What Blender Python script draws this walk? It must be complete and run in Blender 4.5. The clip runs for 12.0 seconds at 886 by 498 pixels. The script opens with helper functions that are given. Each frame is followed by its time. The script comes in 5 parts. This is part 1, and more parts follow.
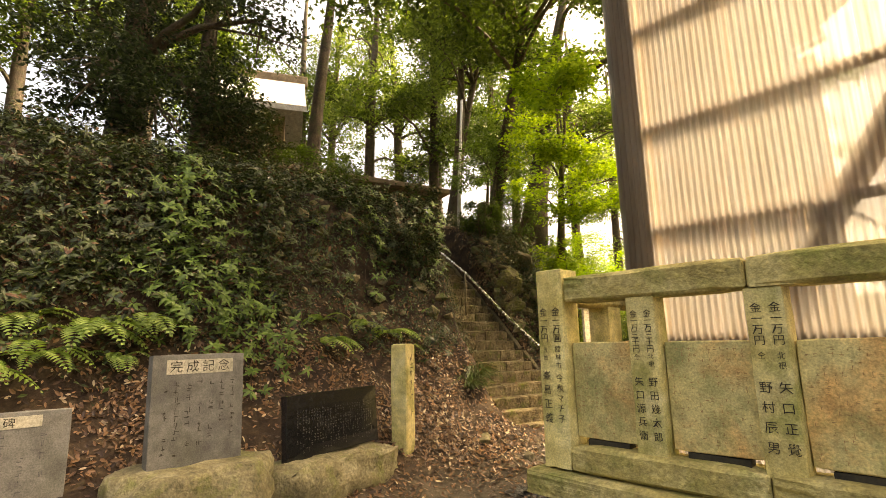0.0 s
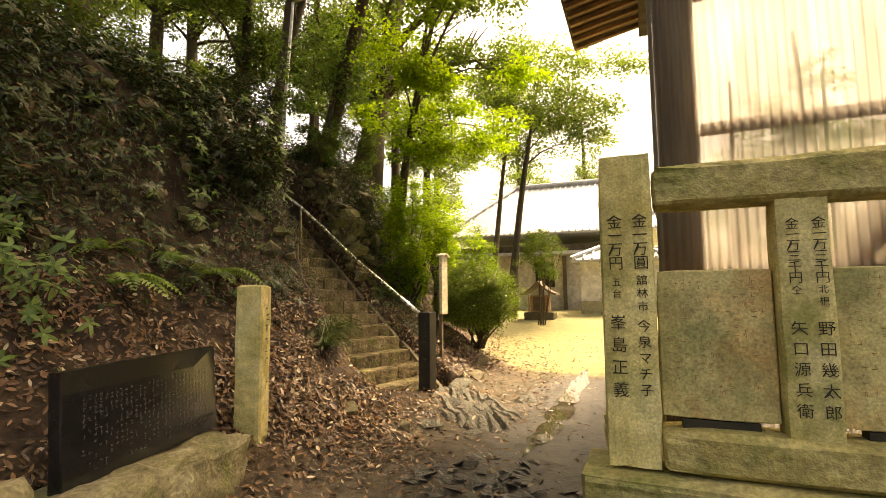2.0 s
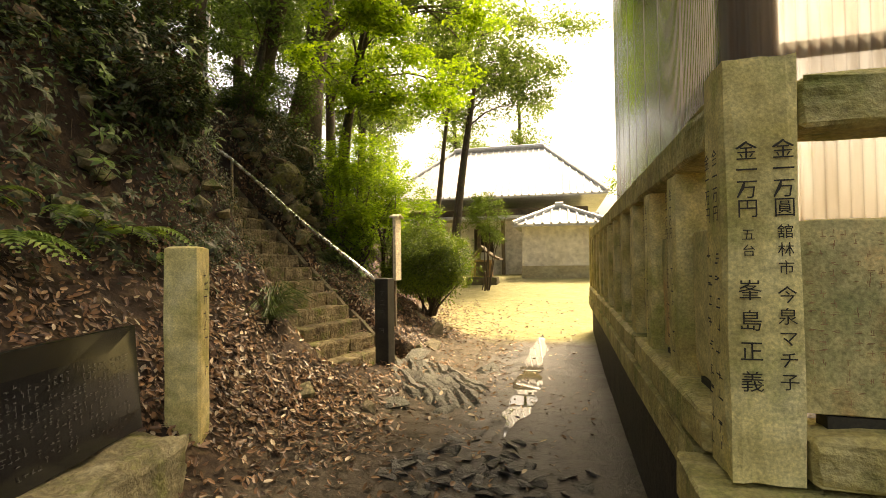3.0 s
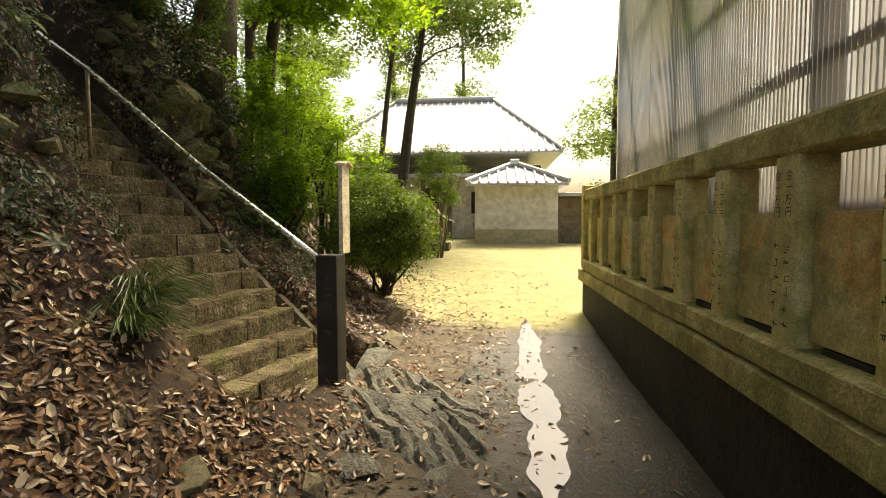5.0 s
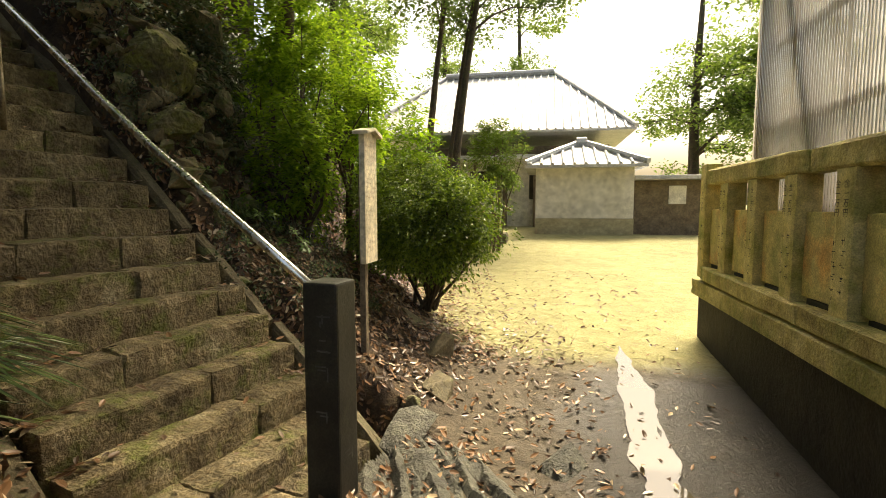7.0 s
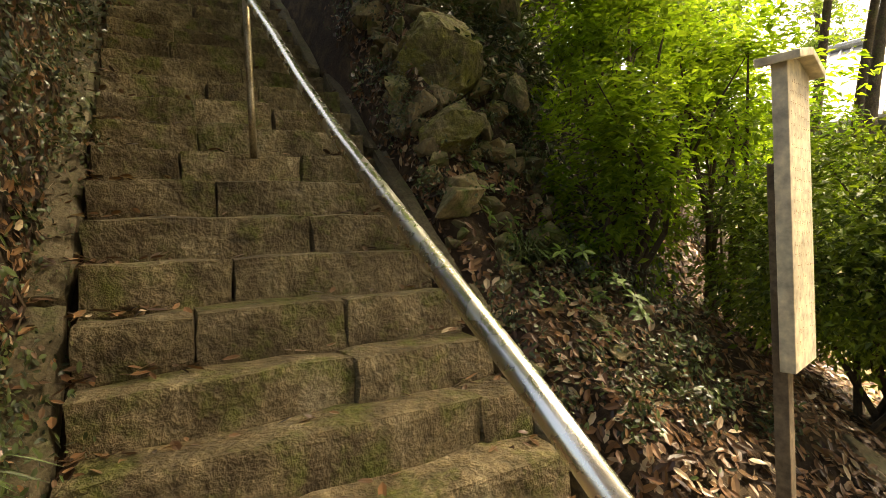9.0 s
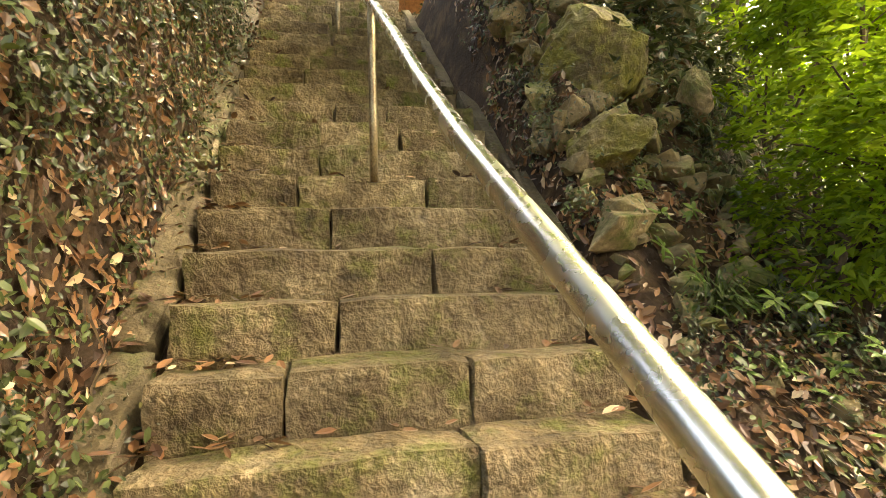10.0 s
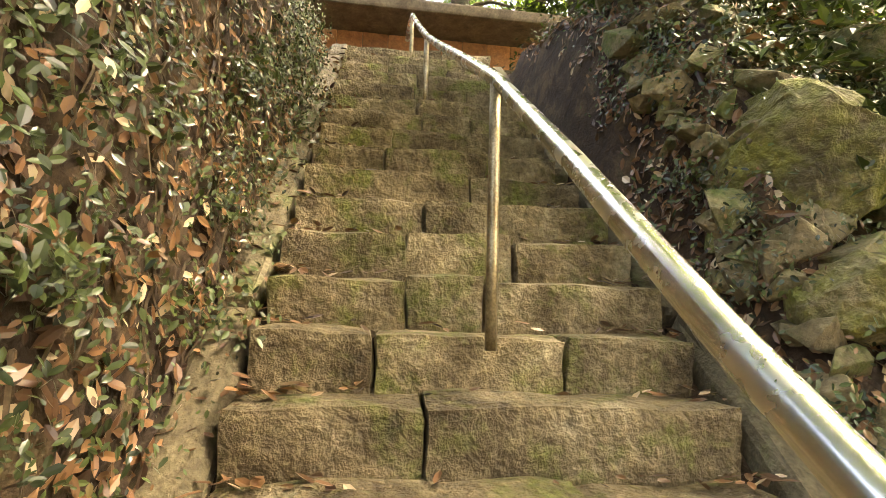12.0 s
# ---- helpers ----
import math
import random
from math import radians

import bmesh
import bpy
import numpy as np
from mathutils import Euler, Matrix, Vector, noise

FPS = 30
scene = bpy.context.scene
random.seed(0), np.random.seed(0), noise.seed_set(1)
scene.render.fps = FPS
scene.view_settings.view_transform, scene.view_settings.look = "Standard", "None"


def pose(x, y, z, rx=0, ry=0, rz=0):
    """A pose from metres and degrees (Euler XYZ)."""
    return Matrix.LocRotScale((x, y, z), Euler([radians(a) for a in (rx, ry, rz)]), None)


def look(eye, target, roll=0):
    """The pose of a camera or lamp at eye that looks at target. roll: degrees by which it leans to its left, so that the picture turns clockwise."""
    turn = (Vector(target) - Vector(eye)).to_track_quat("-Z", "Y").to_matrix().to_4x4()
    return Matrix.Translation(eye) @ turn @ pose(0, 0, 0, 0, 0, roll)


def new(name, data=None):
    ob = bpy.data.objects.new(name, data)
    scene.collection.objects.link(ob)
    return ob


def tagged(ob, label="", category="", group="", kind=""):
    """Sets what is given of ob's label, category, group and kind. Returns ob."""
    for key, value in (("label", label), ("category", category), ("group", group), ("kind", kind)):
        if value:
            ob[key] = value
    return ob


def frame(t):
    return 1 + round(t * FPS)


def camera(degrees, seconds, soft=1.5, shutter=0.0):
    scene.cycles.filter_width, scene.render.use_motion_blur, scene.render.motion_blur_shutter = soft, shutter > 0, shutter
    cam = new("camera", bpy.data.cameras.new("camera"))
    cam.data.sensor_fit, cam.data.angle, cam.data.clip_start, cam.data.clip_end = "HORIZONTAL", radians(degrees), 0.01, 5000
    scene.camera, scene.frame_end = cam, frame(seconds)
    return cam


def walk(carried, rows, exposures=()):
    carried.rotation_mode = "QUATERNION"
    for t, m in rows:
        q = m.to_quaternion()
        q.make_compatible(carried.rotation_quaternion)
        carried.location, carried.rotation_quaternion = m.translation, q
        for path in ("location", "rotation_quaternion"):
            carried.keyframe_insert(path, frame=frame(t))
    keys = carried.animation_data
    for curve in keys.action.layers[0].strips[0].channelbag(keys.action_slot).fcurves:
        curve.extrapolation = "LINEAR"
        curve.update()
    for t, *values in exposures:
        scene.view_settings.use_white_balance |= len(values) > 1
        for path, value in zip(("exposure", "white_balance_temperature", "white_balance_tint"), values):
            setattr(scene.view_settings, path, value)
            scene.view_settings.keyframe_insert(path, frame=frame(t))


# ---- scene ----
cam = camera(83.4, 12.0, 0.6)
PATH = [
    (0, -0.106, 0.082, 1.652, 100.58, 1.23, 46.23),
    (0.5, -0.548, 0.165, 1.601, 99.72, 1.04, 39.89),
    (1, -0.967, 0.344, 1.588, 98.58, 0.63, 33.81),
    (1.5, -1.472, 0.452, 1.578, 96.95, 0.55, 27.57),
    (2, -1.888, 0.714, 1.540, 95.38, 0.53, 21.79),
    (2.5, -2.231, 0.971, 1.538, 93.36, 0.95, 16.81),
    (3, -2.484, 1.216, 1.525, 91.37, 0.79, 13.69),
    (3.5, -2.673, 1.585, 1.552, 89.51, 0.30, 10.81),
    (5.5, -3.449, 3.481, 1.613, 86.14, -0.12, 5.25),
    (6, -3.493, 3.809, 1.643, 85.46, -0.89, 5.32),
    (6.5, -3.522, 4.346, 1.652, 85.11, -0.46, 7.56),
    (8.5, -4.335, 6.079, 1.751, 86.52, 1.67, 35.72),
    (9, -4.531, 6.504, 1.702, 88.79, 2.50, 47.90),
    (9.5, -4.708, 6.739, 1.718, 91.64, 2.04, 57.84),
    (10, -4.971, 6.801, 1.749, 92.56, 1.49, 63.38),
    (10.5, -5.324, 6.779, 1.951, 94.35, 1.02, 65.78),
    (11, -5.470, 6.820, 2.059, 95.24, 0.28, 67.36),
    (11.5, -5.621, 6.942, 2.209, 95.67, -0.32, 69.69),
    (12, -5.799, 6.885, 2.306, 96.80, -1.74, 69.59),
]
EXPOSURES = [(0.0, 2.25, 11000, 13), (1.5, 2.05, 11000, 13), (2.5, 1.8, 10500, 11), (3.5, 1.7, 9000, 7), (5.5, 1.5, 7800, 4), (6.5, 1.45, 7800, 4), (8.5, 1.45, 8200, 7), (9.5, 3.1, 8800, 10), (10.5, 3.85, 8400, 11), (12.0, 3.95, 8000, 11)]
walk(cam, [(t, pose(*p)) for t, *p in PATH], EXPOSURES)

# ---- light ----
world = bpy.data.worlds.new("World")
scene.world = world
world.use_nodes = True
wn = world.node_tree.nodes
sky = wn.new("ShaderNodeTexSky")
sky.sky_type = "NISHITA"
sky.sun_disc = False
sky.sun_elevation, sky.sun_rotation = radians(57.6), radians(22)
sky.air_density, sky.dust_density, sky.ozone_density = 1.0, 8.0, 0.5
world.node_tree.links.new(sky.outputs[0], wn["Background"].inputs[0])
wn["Background"].inputs[1].default_value = 0.14
sun_data = bpy.data.lights.new("sun", "SUN")
sun_data.energy, sun_data.angle, sun_data.color = 2.9, radians(16), (1.0, 0.93, 0.8)
sun = new("sun", sun_data)
sun.matrix_world = look((3.8, 9.4, 16.0), (0, 0, 0))

# ---- materials ----
class Nodes:
    def __init__(self, name):
        self.m = bpy.data.materials.new(name)
        self.m.use_nodes = True
        self.t = self.m.node_tree
        self.p = self.t.nodes["Principled BSDF"]
        self.out = self.t.nodes["Material Output"]

    def add(self, kind, **sockets):
        n = self.t.nodes.new("ShaderNode" + kind)
        for k, v in sockets.items():
            self.set(n, k.replace("_", " "), v)
        return n

    def set(self, n, key, v):
        s = n.inputs[int(key)] if key.isdigit() else n.inputs[key]
        if isinstance(v, bpy.types.NodeSocket):
            self.t.links.new(v, s)
        elif isinstance(v, tuple) and len(v) == 3 and s.type == "RGBA":
            s.default_value = (*v, 1)
        else:
            s.default_value = v

    def noise(self, vec, scale, detail=5.0, rough=0.55, warp=0.0):
        n = self.add("TexNoise", Scale=scale, Detail=detail, Roughness=rough, Distortion=warp)
        self.t.links.new(vec, n.inputs["Vector"])
        return n.outputs["Fac"]

    def ramp(self, fac, stops):
        r = self.add("ValToRGB", Fac=fac)
        e = r.color_ramp.elements
        while len(e) < len(stops):
            e.new(0.5)
        for el, (pos, col) in zip(e, stops):
            el.position, el.color = pos, (*col, 1) if isinstance(col, tuple) else (col, col, col, 1)
        return r.outputs["Color"]

    def mix(self, fac, a, b, mode="MIX"):
        n = self.t.nodes.new("ShaderNodeMix")
        n.data_type, n.blend_type = "RGBA", mode
        for key, v in ((0, fac), (6, a), (7, b)):
            if isinstance(v, bpy.types.NodeSocket):
                self.t.links.new(v, n.inputs[key])
            else:
                n.inputs[key].default_value = (*v, 1) if isinstance(v, tuple) else v
        return n.outputs[2]

    def math(self, op, a, b=0.0):
        n = self.t.nodes.new("ShaderNodeMath")
        n.operation = op
        for i, v in enumerate((a, b)):
            if isinstance(v, bpy.types.NodeSocket):
                self.t.links.new(v, n.inputs[i])
            else:
                n.inputs[i].default_value = v
        return n.outputs[0]

    def coords(self, shuffle=True):
        c = self.add("TexCoord").outputs["Object"]
        if not shuffle:
            return c
        r = self.math("MULTIPLY", self.add("ObjectInfo").outputs["Random"], 37.0)
        v = self.t.nodes.new("ShaderNodeVectorMath")
        v.operation = "ADD"
        self.t.links.new(c, v.inputs[0])
        self.t.links.new(r, v.inputs[1])
        return v.outputs[0]

    def bump(self, fac, strength, distance=0.01, under=None):
        b = self.add("Bump", Strength=strength, Distance=distance, Height=fac)
        if under:
            self.t.links.new(under, b.inputs["Normal"])
        return b.outputs["Normal"]


def surface(name, stops, scale=5.0, fine=70.0, bump=0.5, depth=0.012, rough=(0.65, 0.95), metal=0.0, moss=None, vary=0.25, spec=0.4, pits=0.0):
    """A weathered surface: broad colour patches, fine grain, relief, and moss (colour, from, to) in patches of its own."""
    n = Nodes(name)
    c = n.coords()
    big, small = n.noise(c, scale, 6, 0.6, 0.3), n.noise(c, fine, 4, 0.6)
    mid = n.noise(c, scale * 4.3, 5, 0.65)
    col = n.ramp(big, stops)
    col = n.mix(0.8, col, n.ramp(small, [(0.3, 0.58), (0.7, 1.3)]), "MULTIPLY")
    col = n.mix(0.65, col, n.ramp(mid, [(0.3, 0.52), (0.7, 1.35)]), "MULTIPLY")
    if moss:
        patch = n.ramp(n.noise(c, scale * 0.8 + 0.7, 7, 0.68), [(moss[1], 0.0), (moss[2], 1.0)])
        col = n.mix(patch, col, n.mix(0.7, moss[0], n.ramp(small, [(0.3, 0.5), (0.7, 1.4)]), "MULTIPLY"))
    if vary:
        lo = 1 - vary
        col = n.mix(1.0, col, n.ramp(n.add("ObjectInfo").outputs["Random"], [(0.0, lo), (1.0, 1 + vary * 0.6)]), "MULTIPLY")
    n.set(n.p, "Base Color", col)
    r = n.add("MapRange", Value=mid)
    r.inputs[3].default_value, r.inputs[4].default_value = rough
    n.set(n.p, "Roughness", r.outputs[0])
    n.p.inputs["Metallic"].default_value = metal
    n.p.inputs["Specular IOR Level"].default_value = spec
    h = n.math("ADD", n.math("MULTIPLY", mid, 1.0), n.math("MULTIPLY", small, 0.35))
    n.set(n.p, "Normal", n.bump(h, bump, depth))
    return n.m


def leafy(name, dark, light, gloss=0.45, glow=0.35, old=None):
    """Leaves: each one its own tint, some light passing through; old: colour of the withered ones."""
    n = Nodes(name)
    r = n.add("NewGeometry").outputs["Random Per Island"]
    stops = [(0.0, dark), (0.8, light)]
    col = n.ramp(r, stops + ([(0.9, light), (0.93, old)] if old else []))
    c = n.add("TexCoord").outputs["Object"]
    col = n.mix(0.6, col, n.ramp(n.noise(c, 1.3, 3), [(0.3, 0.55), (0.7, 1.3)]), "MULTIPLY")
    n.set(n.p, "Base Color", col)
    n.p.inputs["Roughness"].default_value = gloss
    n.p.inputs["Specular IOR Level"].default_value = 0.4
    tr = n.add("BsdfTranslucent", Color=n.mix(1.0, col, (1.25, 1.3, 0.6), "MULTIPLY"))
    mx = n.add("MixShader", Fac=glow)
    n.t.links.new(n.p.outputs[0], mx.inputs[1])
    n.t.links.new(tr.outputs[0], mx.inputs[2])
    n.t.links.new(mx.outputs[0], n.out.inputs["Surface"])
    return n.m


def ground_material():
    """Earth, with wet mud, moss and leaf mould where the ground's own layers say; the third layer also paints the
    fence's shade.
    """
    n = Nodes("earth")
    c = n.coords(False)
    lay = n.add("Attribute")
    lay.attribute_name = "layers"
    sep = n.add("SeparateColor")
    n.t.links.new(lay.outputs["Color"], sep.inputs[0])
    moss, bank, damp_shade = sep.outputs[0], sep.outputs[1], sep.outputs[2]
    big, mid, small = n.noise(c, 0.9, 6, 0.6), n.noise(c, 5, 6, 0.65, 0.5), n.noise(c, 46, 5, 0.7)
    path = n.ramp(mid, [(0.25, (0.034, 0.026, 0.017)), (0.5, (0.09, 0.07, 0.046)), (0.62, (0.12, 0.094, 0.062)), (0.78, (0.175, 0.142, 0.095))])
    soil = n.ramp(mid, [(0.25, (0.012, 0.007, 0.004)), (0.5, (0.042, 0.024, 0.012)), (0.62, (0.085, 0.054, 0.026)), (0.78, (0.05, 0.052, 0.022))])
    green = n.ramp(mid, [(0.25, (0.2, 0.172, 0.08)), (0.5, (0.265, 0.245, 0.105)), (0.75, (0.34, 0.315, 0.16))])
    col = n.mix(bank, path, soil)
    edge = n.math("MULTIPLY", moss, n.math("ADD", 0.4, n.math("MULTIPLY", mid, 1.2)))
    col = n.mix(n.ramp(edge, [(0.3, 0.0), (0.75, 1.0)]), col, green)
    # wet darkens real mud and also paints the shade beside the fence
    wet = n.ramp(n.math("ADD", damp_shade, n.math("MULTIPLY", n.math("SUBTRACT", mid, 0.5), 0.9)), [(0.35, 0.0), (0.7, 1.0)])
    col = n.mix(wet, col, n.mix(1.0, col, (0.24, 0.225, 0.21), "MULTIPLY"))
    col = n.mix(0.75, col, n.ramp(small, [(0.3, 0.55), (0.7, 1.3)]), "MULTIPLY")
    col = n.mix(0.5, col, n.ramp(big, [(0.3, 0.7), (0.7, 1.2)]), "MULTIPLY")
    n.set(n.p, "Base Color", col)
    n.set(n.p, "Roughness", n.ramp(wet, [(0.0, 0.9), (1.0, 0.42)]))
    n.p.inputs["Specular IOR Level"].default_value = 0.4
    h = n.math("ADD", n.math("MULTIPLY", mid, 1.4), n.math("MULTIPLY", small, 0.5))
    n.set(n.p, "Normal", n.bump(h, 0.75, 0.03))
    return n.m


def sheet_material():
    """Corrugated clear plastic, yellowed and streaked, through which light comes scattered."""
    n = Nodes("corrugated_plastic")
    c = n.coords(False)
    mp = n.add("Mapping")
    mp.inputs["Scale"].default_value = (3.0, 3.0, 0.35)
    n.t.links.new(c, mp.inputs[0])
    streak = n.noise(mp.outputs[0], 2.2, 6, 0.65)
    tint = n.ramp(streak, [(0.3, (0.32, 0.285, 0.24)), (0.55, (0.47, 0.45, 0.415)), (0.75, (0.62, 0.62, 0.61))])
    tr = n.add("BsdfTranslucent", Color=tint)
    clear = n.add("BsdfTransparent", Color=tint)
    gl = n.add("BsdfGlossy", Color=(0.9, 0.9, 0.9), Roughness=0.22)
    df = n.add("BsdfDiffuse", Color=tint)
    a = n.add("MixShader", Fac=n.ramp(streak, [(0.35, 0.3), (0.7, 0.6)]))
    n.t.links.new(tr.outputs[0], a.inputs[1]); n.t.links.new(clear.outputs[0], a.inputs[2])
    b = n.add("MixShader", Fac=0.1)
    n.t.links.new(a.outputs[0], b.inputs[1]); n.t.links.new(df.outputs[0], b.inputs[2])
    fr = n.add("Fresnel", IOR=1.2)
    d = n.add("MixShader", Fac=fr.outputs[0])
    n.t.links.new(b.outputs[0], d.inputs[1]); n.t.links.new(gl.outputs[0], d.inputs[2])
    n.t.links.new(d.outputs[0], n.out.inputs["Surface"])
    return n.m


def steel():
    """Brushed and polished stainless steel with faint scuffs."""
    n = Nodes("polished_steel")
    c = n.coords(False)
    scuff = n.noise(c, 14, 4, 0.6)
    n.set(n.p, "Base Color", n.ramp(scuff, [(0.3, (0.66, 0.64, 0.58)), (0.7, (0.76, 0.74, 0.69))]))
    n.set(n.p, "Roughness", n.ramp(scuff, [(0.3, 0.2), (0.75, 0.34)]))
    n.p.inputs["Metallic"].default_value = 1.0
    return n.m


M_GROUND = ground_material()
M_SHEET = sheet_material()
M_STEP = surface("step_stone", [(0.3, (0.07, 0.05, 0.024)), (0.45, (0.18, 0.137, 0.07)), (0.58, (0.28, 0.22, 0.118)), (0.72, (0.43, 0.36, 0.22))], 4.5, 34, 1.0, 0.06, moss=((0.15, 0.165, 0.035), 0.51, 0.66))
M_CURB = surface("curb_stone", [(0.3, (0.085, 0.066, 0.034)), (0.7, (0.2, 0.165, 0.095))], 4, 60, 0.9, 0.02, moss=((0.13, 0.15, 0.05), 0.54, 0.7))
M_FENCE = surface("fence_stone", [(0.28, (0.46, 0.37, 0.12)), (0.5, (0.68, 0.57, 0.24)), (0.72, (0.76, 0.67, 0.36))], 3.0, 110, 0.55, 0.008, moss=((0.26, 0.27, 0.06), 0.5, 0.7), vary=0.12)
M_RAIL = surface("rail_stone", [(0.28, (0.2, 0.155, 0.05)), (0.5, (0.44, 0.36, 0.13)), (0.72, (0.6, 0.51, 0.24))], 3.0, 55, 1.0, 0.02, moss=((0.2, 0.21, 0.05), 0.5, 0.68), vary=0.1)
M_PANEL = surface("panel_stone", [(0.3, (0.5, 0.42, 0.17)), (0.48, (0.62, 0.52, 0.23)), (0.58, (0.66, 0.43, 0.17)), (0.72, (0.66, 0.32, 0.1))], 2.4, 90, 0.7, 0.008, moss=((0.24, 0.25, 0.09), 0.52, 0.7), vary=0.1)
# Brown earth taken near black: the shade under the fence is in its colour.
M_EARTHWALL = surface("shade_dark_earth_wall", [(0.3, (0.012, 0.009, 0.006)), (0.7, (0.035, 0.027, 0.016))], 3, 50, 0.7, 0.02, vary=0)
M_GRANITE = surface("black_granite", [(0.3, (0.012, 0.012, 0.012)), (0.7, (0.02, 0.02, 0.02))], 4, 300, 0.04, 0.002, rough=(0.08, 0.2), vary=0, spec=0.5)
M_SLATE = surface("grey_stele", [(0.3, (0.14, 0.135, 0.12)), (0.7, (0.23, 0.22, 0.19))], 2.5, 120, 0.3, 0.005, moss=((0.1, 0.1, 0.07), 0.5, 0.75), vary=0.08)
M_BASALT = surface("dark_post_stone", [(0.3, (0.016, 0.015, 0.011)), (0.7, (0.045, 0.042, 0.03))], 4, 90, 0.4, 0.006, rough=(0.35, 0.7), moss=((0.08, 0.09, 0.04), 0.55, 0.75), vary=0)
M_BOULDER = surface("boulder", [(0.3, (0.17, 0.145, 0.075)), (0.55, (0.31, 0.27, 0.15)), (0.75, (0.46, 0.41, 0.26))], 5, 38, 1.0, 0.035, moss=((0.2, 0.21, 0.06), 0.52, 0.7))
M_ROCK = surface("bank_rock", [(0.3, (0.12, 0.095, 0.045)), (0.5, (0.24, 0.19, 0.1)), (0.7, (0.36, 0.29, 0.16))], 4, 45, 1.0, 0.02, moss=((0.1, 0.13, 0.03), 0.48, 0.64), vary=0.35)
M_WETROCK = surface("wet_slate", [(0.3, (0.018, 0.018, 0.014)), (0.7, (0.06, 0.056, 0.046))], 6, 50, 1.0, 0.03, rough=(0.2, 0.5), vary=0.3, spec=0.5)
M_CRAG = surface("mossy_crag", [(0.3, (0.06, 0.05, 0.024)), (0.5, (0.16, 0.133, 0.064)), (0.72, (0.3, 0.255, 0.135))], 3.2, 26, 1.0, 0.07, moss=((0.17, 0.17, 0.035), 0.44, 0.6))
M_BEDROCK = surface("slaty_bedrock", [(0.3, (0.03, 0.028, 0.02)), (0.5, (0.085, 0.08, 0.058)), (0.72, (0.17, 0.16, 0.12))], 7, 60, 1.0, 0.03, rough=(0.4, 0.8), vary=0.2, spec=0.5)
M_STEEL = steel()
M_OLDSTEEL = surface("stained_steel", [(0.3, (0.2, 0.15, 0.08)), (0.6, (0.4, 0.34, 0.22)), (0.8, (0.5, 0.46, 0.36))], 12, 120, 0.2, 0.003, rough=(0.3, 0.6), metal=0.8, vary=0)
M_WOOD = surface("frame_wood", [(0.3, (0.3, 0.17, 0.085)), (0.7, (0.5, 0.31, 0.17))], 4, 60, 0.3, 0.005, vary=0.15)
M_TIMBER = surface("corner_timber", [(0.3, (0.64, 0.42, 0.2)), (0.7, (0.76, 0.55, 0.3))], 4, 60, 0.3, 0.005, vary=0)
M_OLDWOOD = surface("weathered_wood", [(0.3, (0.1, 0.075, 0.05)), (0.7, (0.22, 0.17, 0.11))], 5, 60, 0.4, 0.006, vary=0.15)
M_SIGN = surface("pale_sign_wood", [(0.3, (0.66, 0.58, 0.40)), (0.7, (0.76, 0.69, 0.52))], 2, 25, 0.06, 0.001, vary=0)
M_PLASTER = surface("white_plaster", [(0.3, (0.6, 0.57, 0.48)), (0.7, (0.78, 0.75, 0.68))], 1.2, 60, 0.1, 0.003, vary=0.05)
M_DADO = surface("stained_plaster", [(0.3, (0.33, 0.28, 0.16)), (0.7, (0.5, 0.44, 0.28))], 2, 60, 0.2, 0.004, vary=0.05)
M_TILE = surface("roof_tile", [(0.3, (0.36, 0.37, 0.38)), (0.7, (0.55, 0.55, 0.55))], 2, 60, 0.3, 0.006, rough=(0.3, 0.5), vary=0.1)
M_ORANGE = surface("red_brown_boards", [(0.3, (0.33, 0.14, 0.06)), (0.7, (0.5, 0.24, 0.11))], 3, 60, 0.2, 0.004)
M_INK = surface("ink", [(0.3, (0.02, 0.018, 0.012)), (0.7, (0.05, 0.042, 0.025))], 8, 90, 0.1, 0.002, vary=0)
M_FADED = surface("faded_ink", [(0.3, (0.3, 0.17, 0.075)), (0.7, (0.4, 0.25, 0.11))], 8, 90, 0.1, 0.002, vary=0)
M_ETCH = surface("etched_letters", [(0.3, (0.06, 0.06, 0.055)), (0.7, (0.13, 0.13, 0.12))], 8, 90, 0.1, 0.002, vary=0)
M_CREAM = surface("cream_plate", [(0.3, (0.42, 0.39, 0.28)), (0.7, (0.58, 0.54, 0.42))], 8, 90, 0.1, 0.002, vary=0)
M_WHITEPOLE = surface("white_pole", [(0.3, (0.6, 0.6, 0.57)), (0.7, (0.78, 0.78, 0.75))], 4, 60, 0.1, 0.002, rough=(0.4, 0.6), vary=0)
M_BARK = surface("bark", [(0.3, (0.045, 0.033, 0.022)), (0.7, (0.12, 0.09, 0.06))], 5, 40, 1.0, 0.03, moss=((0.07, 0.085, 0.03), 0.5, 0.7))
M_TWIG = surface("twig", [(0.3, (0.05, 0.035, 0.02)), (0.7, (0.12, 0.085, 0.05))], 9, 60, 0.4, 0.005)
L_LITTER = leafy("dead_leaves", (0.035, 0.017, 0.01), (0.25, 0.13, 0.06), 0.35, 0.06, (0.52, 0.4, 0.26))
L_WALL = leafy("creeper_leaves", (0.01, 0.018, 0.006), (0.085, 0.115, 0.035), 0.3, 0.12, (0.16, 0.085, 0.04))
L_COVER = leafy("bank_leaves", (0.014, 0.024, 0.008), (0.07, 0.1, 0.026), 0.38, 0.15, (0.13, 0.06, 0.025))
L_BRIGHT = leafy("shrub_leaves", (0.05, 0.1, 0.02), (0.16, 0.25, 0.055), 0.35, 0.3)
L_FERN = leafy("fern_leaves", (0.12, 0.2, 0.04), (0.28, 0.38, 0.1), 0.45, 0.35)
